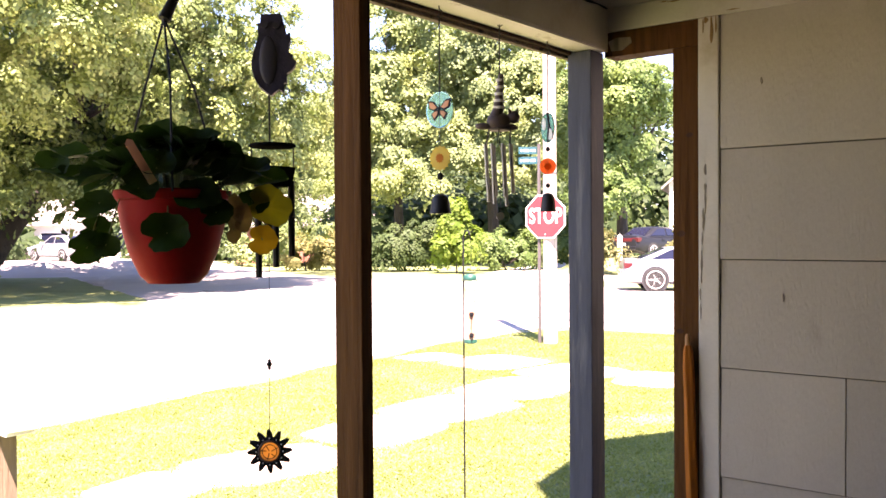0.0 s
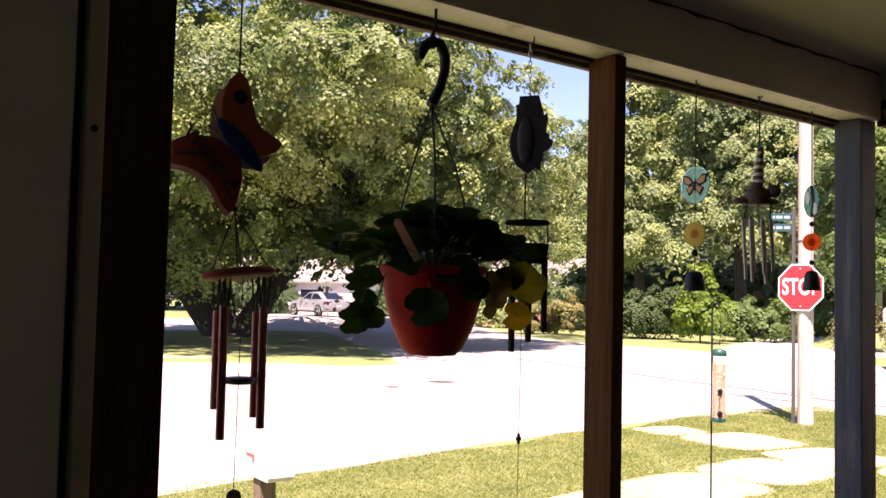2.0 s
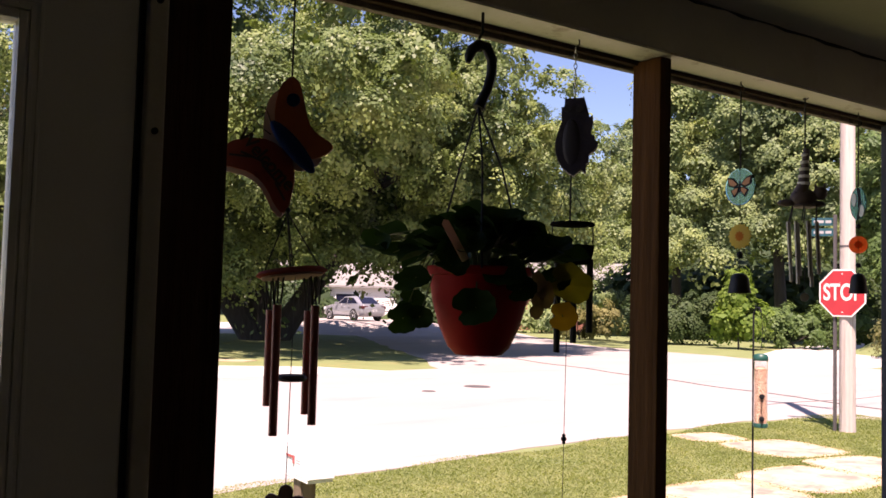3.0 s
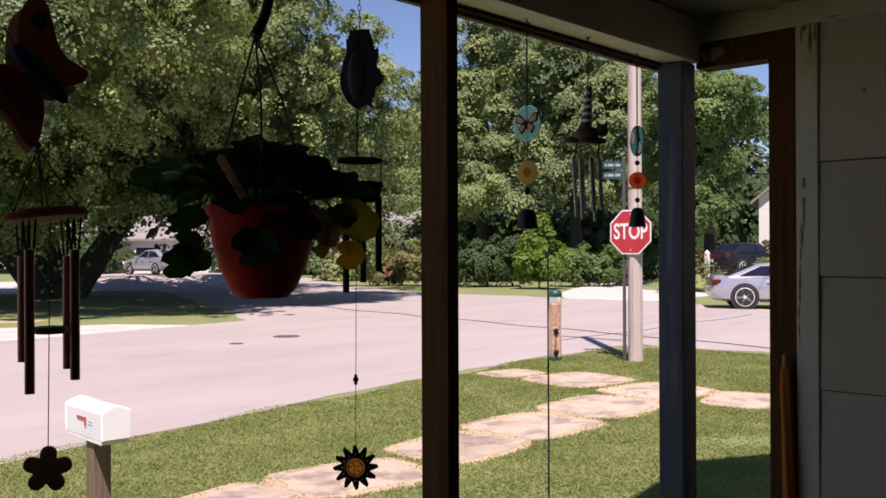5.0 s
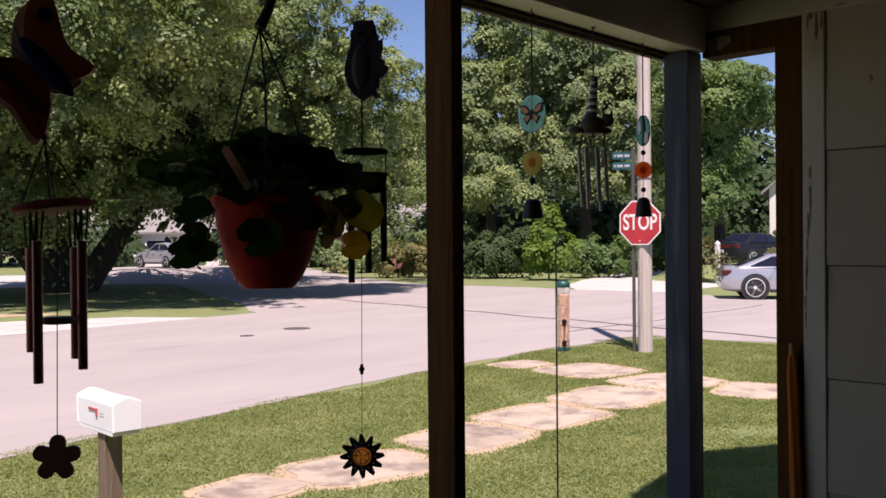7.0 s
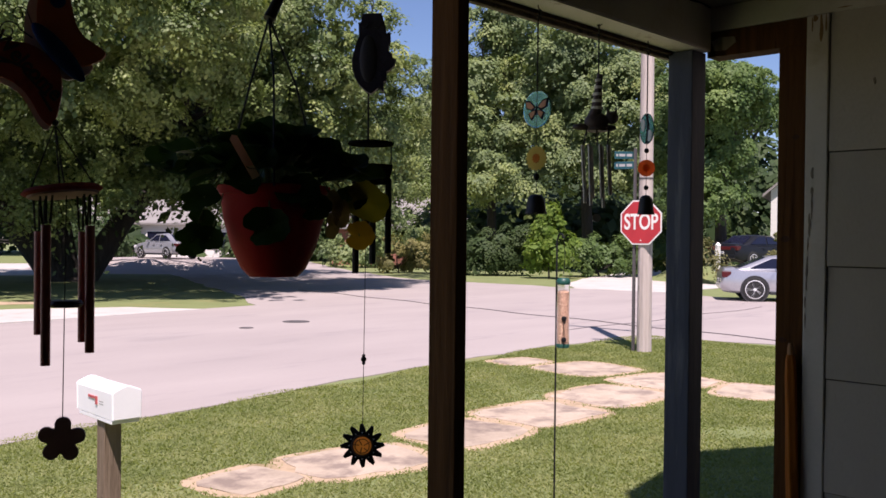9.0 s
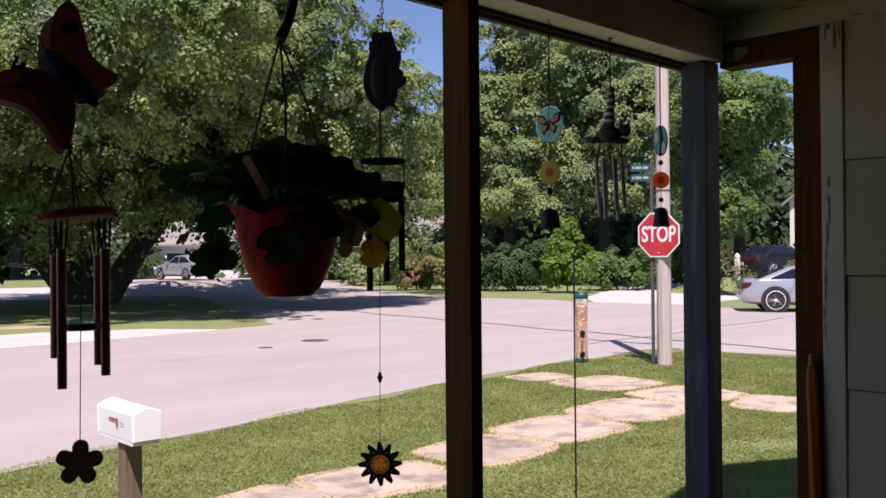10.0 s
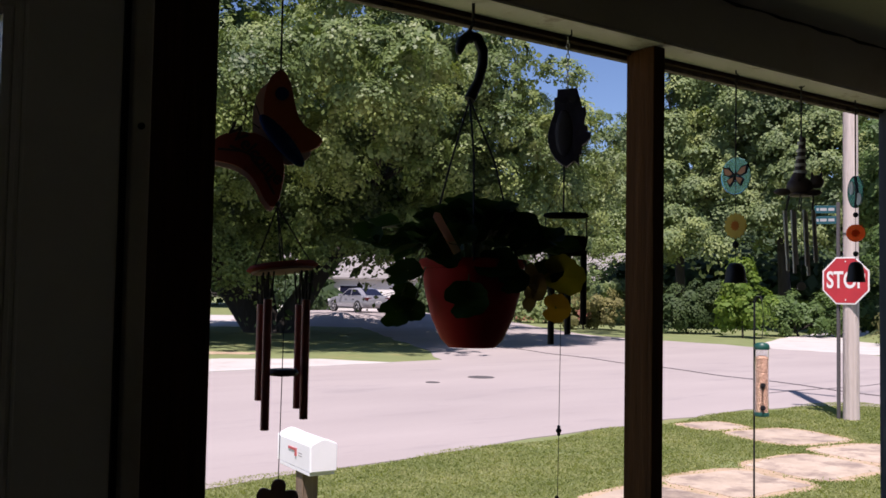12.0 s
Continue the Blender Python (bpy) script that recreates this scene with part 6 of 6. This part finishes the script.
def car(name, label, at, heading, colour, L, W, H, r, hood, trunk, belt, roof, wheels, name_kind="car", spokes=5, lamp_bar=False):
    """hood, trunk: top heights fore and aft; belt: height of the window line; roof: x of the cabin at its base and at the roof."""
    t = thing(name, label, name_kind, at, heading)
    w = W / 2
    low = 0.24
    st = [(0.0, w * 0.80, low + 0.12, hood * 0.72), (0.10, w * 0.90, low + 0.03, hood * 0.86), (0.45, w * 0.97, low, hood * 0.95), (roof[0], w, low, belt), ((roof[0] + roof[1]) / 2, w, low, belt), (roof[1], w, low, belt * 0.99 if trunk < belt else belt),
          (L - 0.40, w * 0.97, low, trunk), (L - 0.10, w * 0.91, low + 0.04, trunk * 0.97), (L, w * 0.82, low + 0.14, trunk * 0.80)]
    part("body", loft(st, body_ring), colour, t, smooth=True)
    z0 = belt - 0.03
    cs = [(roof[0], w * 0.86, z0, z0 + 0.02), (roof[2], w * 0.90, z0, H - 0.035), ((roof[2] + roof[3]) / 2, w * 0.91, z0, H), (roof[3], w * 0.90, z0, H - 0.03), (roof[1], w * 0.86, z0, z0 + 0.02)]
    part("cabin", loft(cs, cabin_ring), colour, t, smooth=True)
    mid = (roof[2] + roof[3]) / 2

    def cabin_at(x):
        """Half-width at the base and top of the cabin at x."""
        for (xa, wa, _, ta), (xb, wb, _, tb) in zip(cs, cs[1:]):
            if xa <= x <= xb:
                f = (x - xa) / (xb - xa)
                return wa + f * (wb - wa), ta + f * (tb - ta)

    def pane(name, corners, out, label):
        """A dark pane through four corners, with thickness, standing proud of the cabin by out."""
        q = [Vector(c) for c in corners]
        bm = bmesh.new()
        a, b = [bm.verts.new(c + Vector(out) * 0.028) for c in q], [bm.verts.new(c - Vector(out) * 0.05) for c in q]
        bm.faces.new(a), bm.faces.new(b[::-1])
        for k in range(4):
            bm.faces.new((a[k], b[k], b[(k + 1) % 4], a[(k + 1) % 4]))
        part(name, bm, "car_glass", t, label)

    for x0, x1, tilt in ((roof[0], roof[2], -1), (roof[1], roof[3], 1)):
        lo, hi = x0 + 0.10 * (x1 - x0), x0 + 0.90 * (x1 - x0)
        zl, zh = cabin_at(lo)[1], cabin_at(hi)[1]
        n = Vector((tilt * (zh - zl), 0, abs(hi - lo))).normalized()
        pane("windscreen" if tilt < 0 else "rear_window", [(lo, -w * 0.66, zl - 0.005), (lo, w * 0.66, zl - 0.005), (hi, w * 0.52, zh - 0.01), (hi, -w * 0.52, zh - 0.01)], n, "dark sloping glass")
    for sgn in (1, -1):
        for xa, xb, xc, xd in ((roof[0] + 0.55 * (roof[2] - roof[0]), mid - 0.06, mid - 0.06, roof[2] + 0.16), (mid + 0.04, roof[1] - 0.42 * (roof[1] - roof[3]), roof[3] - 0.06, mid + 0.04)):
            side = []
            for x, f in ((xa, 0.14), (xb, 0.14), (xc, 0.80), (xd, 0.80)):
                wb, top = cabin_at(x)
                h = (top - z0)
                zz = z0 + min(0.80, max(f, 0.05)) * (h if f > 0.5 else (H - z0))
                g = (zz - z0) / h
                yy = wb * (1 - 0.04 * g / 0.35 if g < 0.35 else 0.96 - 0.09 * (g - 0.35) / 0.45)
                side.append((x, sgn * yy, zz))
            pane("side_window", side, (0, sgn * 0.97, 0.22), "dark side window")
        part("mirror", boxed(roof[0] + 0.35, roof[0] + 0.47, min(sgn * w * 0.95, sgn * (w + 0.15)), max(sgn * w * 0.95, sgn * (w + 0.15)), belt - 0.02, belt + 0.10, 0.02), colour, t)
        part("headlight", boxed(0.04, 0.28, min(sgn * w * 0.5, sgn * w * 0.90), max(sgn * w * 0.5, sgn * w * 0.90), hood * 0.66, hood * 0.84, 0.02), "lamp_clear", t, "clear headlight")
        part("tail_light", boxed(L - 0.30, L - 0.015, min(sgn * w * 0.52, sgn * w * 0.915), max(sgn * w * 0.52, sgn * w * 0.915), trunk * 0.70, trunk * 0.88, 0.02), "tail_red", t, "red tail light")
        for x in wheels:
            part("wheel_arch", lathe(bmesh.new(), [(r * 1.16, -0.02), (r * 1.16, 0.02)], 32), "trim_black", t).matrix_basis = pose(x, sgn * (w - 0.015), r, 90, 0, 0)
            wheel(t, x, sgn * (w - 0.075), r, spokes)
        part("sill", boxed(wheels[0] + r * 1.2, wheels[1] - r * 1.2, min(sgn * w * 0.9, sgn * (w + 0.004)), max(sgn * w * 0.9, sgn * (w + 0.004)), low - 0.02, low + 0.07, 0.01), "trim_black", t)
        for x in (mid + 0.30, roof[0] + 0.95):
            part("door_handle", boxed(x - 0.09, x + 0.09, min(sgn * w * 0.98, sgn * (w + 0.03)), max(sgn * w * 0.98, sgn * (w + 0.03)), belt - 0.17, belt - 0.135, 0.008), colour, t)
    if lamp_bar:
        part("tail_light_bar", boxed(L - 0.08, L + 0.005, -w * 0.55, w * 0.55, trunk * 0.72, trunk * 0.86, 0.01), "tail_dim", t, "red bar between the tail lights")
    part("bumper", boxed(L - 0.12, L + 0.03, -w * 0.80, w * 0.80, low + 0.16, low + 0.34, 0.03), colour, t)
    pl = part("number_plate", boxed(L + 0.01, L + 0.035, -0.15, 0.15, trunk * 0.55, trunk * 0.55 + 0.11, 0.004), "sign_white", t, "white number plate")
    part("bar", boxed(L + 0.034, L + 0.038, -0.11, 0.11, trunk * 0.55 + 0.035, trunk * 0.55 + 0.075), "bfly_blue", pl, "dark bar of lettering")
    return t


def place(angle, d, heading, x_local, y_local=0.0, z=0.014):
    """The origin of a car whose point (x_local, y_local) stands at a bearing and distance."""
    x, y, _ = far(angle, d)
    c, s = math.cos(radians(heading)), math.sin(radians(heading))
    return (x - c * x_local + s * y_local, y - s * x_local - c * y_local, z)


for name, a, d, z, r, spread in (("bank", 25.0, 46.0, 0.705, 3.3, 1.8), ("drive_rise", 60.2, 54.5, 0.595, 3.6, 4.5)):
    x, y, _ = far(a, d)
    struct(name, lathe(bmesh.new(), [(r + spread, -0.2), (r + spread, 0.0), (r + 0.6 * spread, z * 0.25), (r + 0.2 * spread, z * 0.85), (r, z), (0.1, z)], 40, (x, y, 0)), "grass" if name == "bank" else "asphalt", "gentle rise of the ground beside the street", "ground")
car("car", "silver sedan with five-spoke rims parked on the verge", place(24.95, 31.0, 120, 4.0), 122, "silver_paint", 5.0, 1.92, 1.45, 0.375, 0.90, 1.05, 1.0, (1.45, 4.55, 2.35, 3.55), (0.98, 4.0))
car("car", "dark sedan with red tail lights in the driveway", place(26.55, 44.0, 166, 4.9, 0.0, 0.71), 166, "dark_paint", 5.0, 1.90, 1.50, 0.34, 0.95, 1.10, 1.02, (1.5, 4.3, 2.3, 3.5), (0.98, 3.95), lamp_bar=True)
car("car", "pale silver hatchback parked far down the street", place(60.6, 54.0, 274, 2.15, 0.0, 0.60), 274, "pearl_paint", 4.3, 1.75, 1.42, 0.32, 0.88, 0.98, 0.95, (1.25, 3.95, 2.05, 3.2), (0.85, 3.4))
car("van", "beige minivan with dark windows parked at the kerb", (-3.60, 7.15, 0.012), 6.5, "beige_paint", 4.85, 1.95, 1.59, 0.35, 0.95, 1.03, 0.97, (0.95, 4.80, 1.9, 4.5), (0.92, 3.95), "van")


# ---- houses beyond ----
M.update({
    "clapboard": surface("clapboard", (0.62, 0.60, 0.56), (0.74, 0.72, 0.68), 1.0, 0.6, 0.3, 12.0, stretch=(0.3, 0.3, 8)),
    "brick_far": surface("brick_far", (0.26, 0.10, 0.07), (0.38, 0.17, 0.12), 2.0, 0.85, 0.4, 12.0),
    "pale_roof": surface("pale_roof", (0.19, 0.175, 0.165), (0.28, 0.265, 0.25), 1.0, 0.8, 0.3, 10.0),
})


def house(label, at, turn, L, W, H, rise, wall, roof, windows):
    t = thing("house", label, "house", at, turn)
    part("wall", boxed(-L / 2, L / 2, -W / 2, W / 2, -0.3, H), wall, t)
    part("gable", plate(bmesh.new(), [(-W / 2, H), (W / 2, H), (0, H + rise)], L - 0.02, Matrix.Rotation(radians(90), 4, "Z")), wall, t)
    for s in (1, -1):
        bm = plate(bmesh.new(), [(s * (W / 2 + 0.4), H - 0.8 * rise / W), (s * (W / 2 + 0.4), H - 0.8 * rise / W + 0.14), (0, H + rise + 0.14), (0, H + rise)], L + 0.7, Matrix.Rotation(radians(90), 4, "Z"))
        part("roof", bm, roof, t)
    for x, z, w, h in windows:
        f = part("window", boxed(x - w / 2 - 0.09, x + w / 2 + 0.09, -W / 2 - 0.05, -W / 2 + 0.02, z - h / 2 - 0.09, z + h / 2 + 0.09), "sign_white", t, "white window frame")
        part("pane", boxed(x - w / 2, x + w / 2, -W / 2 - 0.055, -W / 2 + 0.0, z - h / 2, z + h / 2), "car_glass", f, "dark pane")
    return t


house("low house with pale siding behind the maple", far(60.5, 76), -30, 13, 8, 2.9, 1.8, "clapboard", "pale_roof", [(-4.4, 1.6, 1.4, 1.2), (-0.6, 1.6, 1.8, 1.2), (4, 1.6, 1.4, 1.2)])
house("red brick house with pale roof behind the shrubs", far(46.6, 66), -42, 9, 7, 2.7, 2.0, "brick_far", "pale_roof", [(-2.5, 1.5, 1.2, 1.2), (2, 1.5, 1.2, 1.2)])
house("white gabled house behind the parked cars", far(19.95, 55), 200, 8, 7, 4.6, 3.0, "clapboard", "pale_roof", [(-2, 1.8, 1.0, 1.4), (2, 1.8, 1.0, 1.4)])
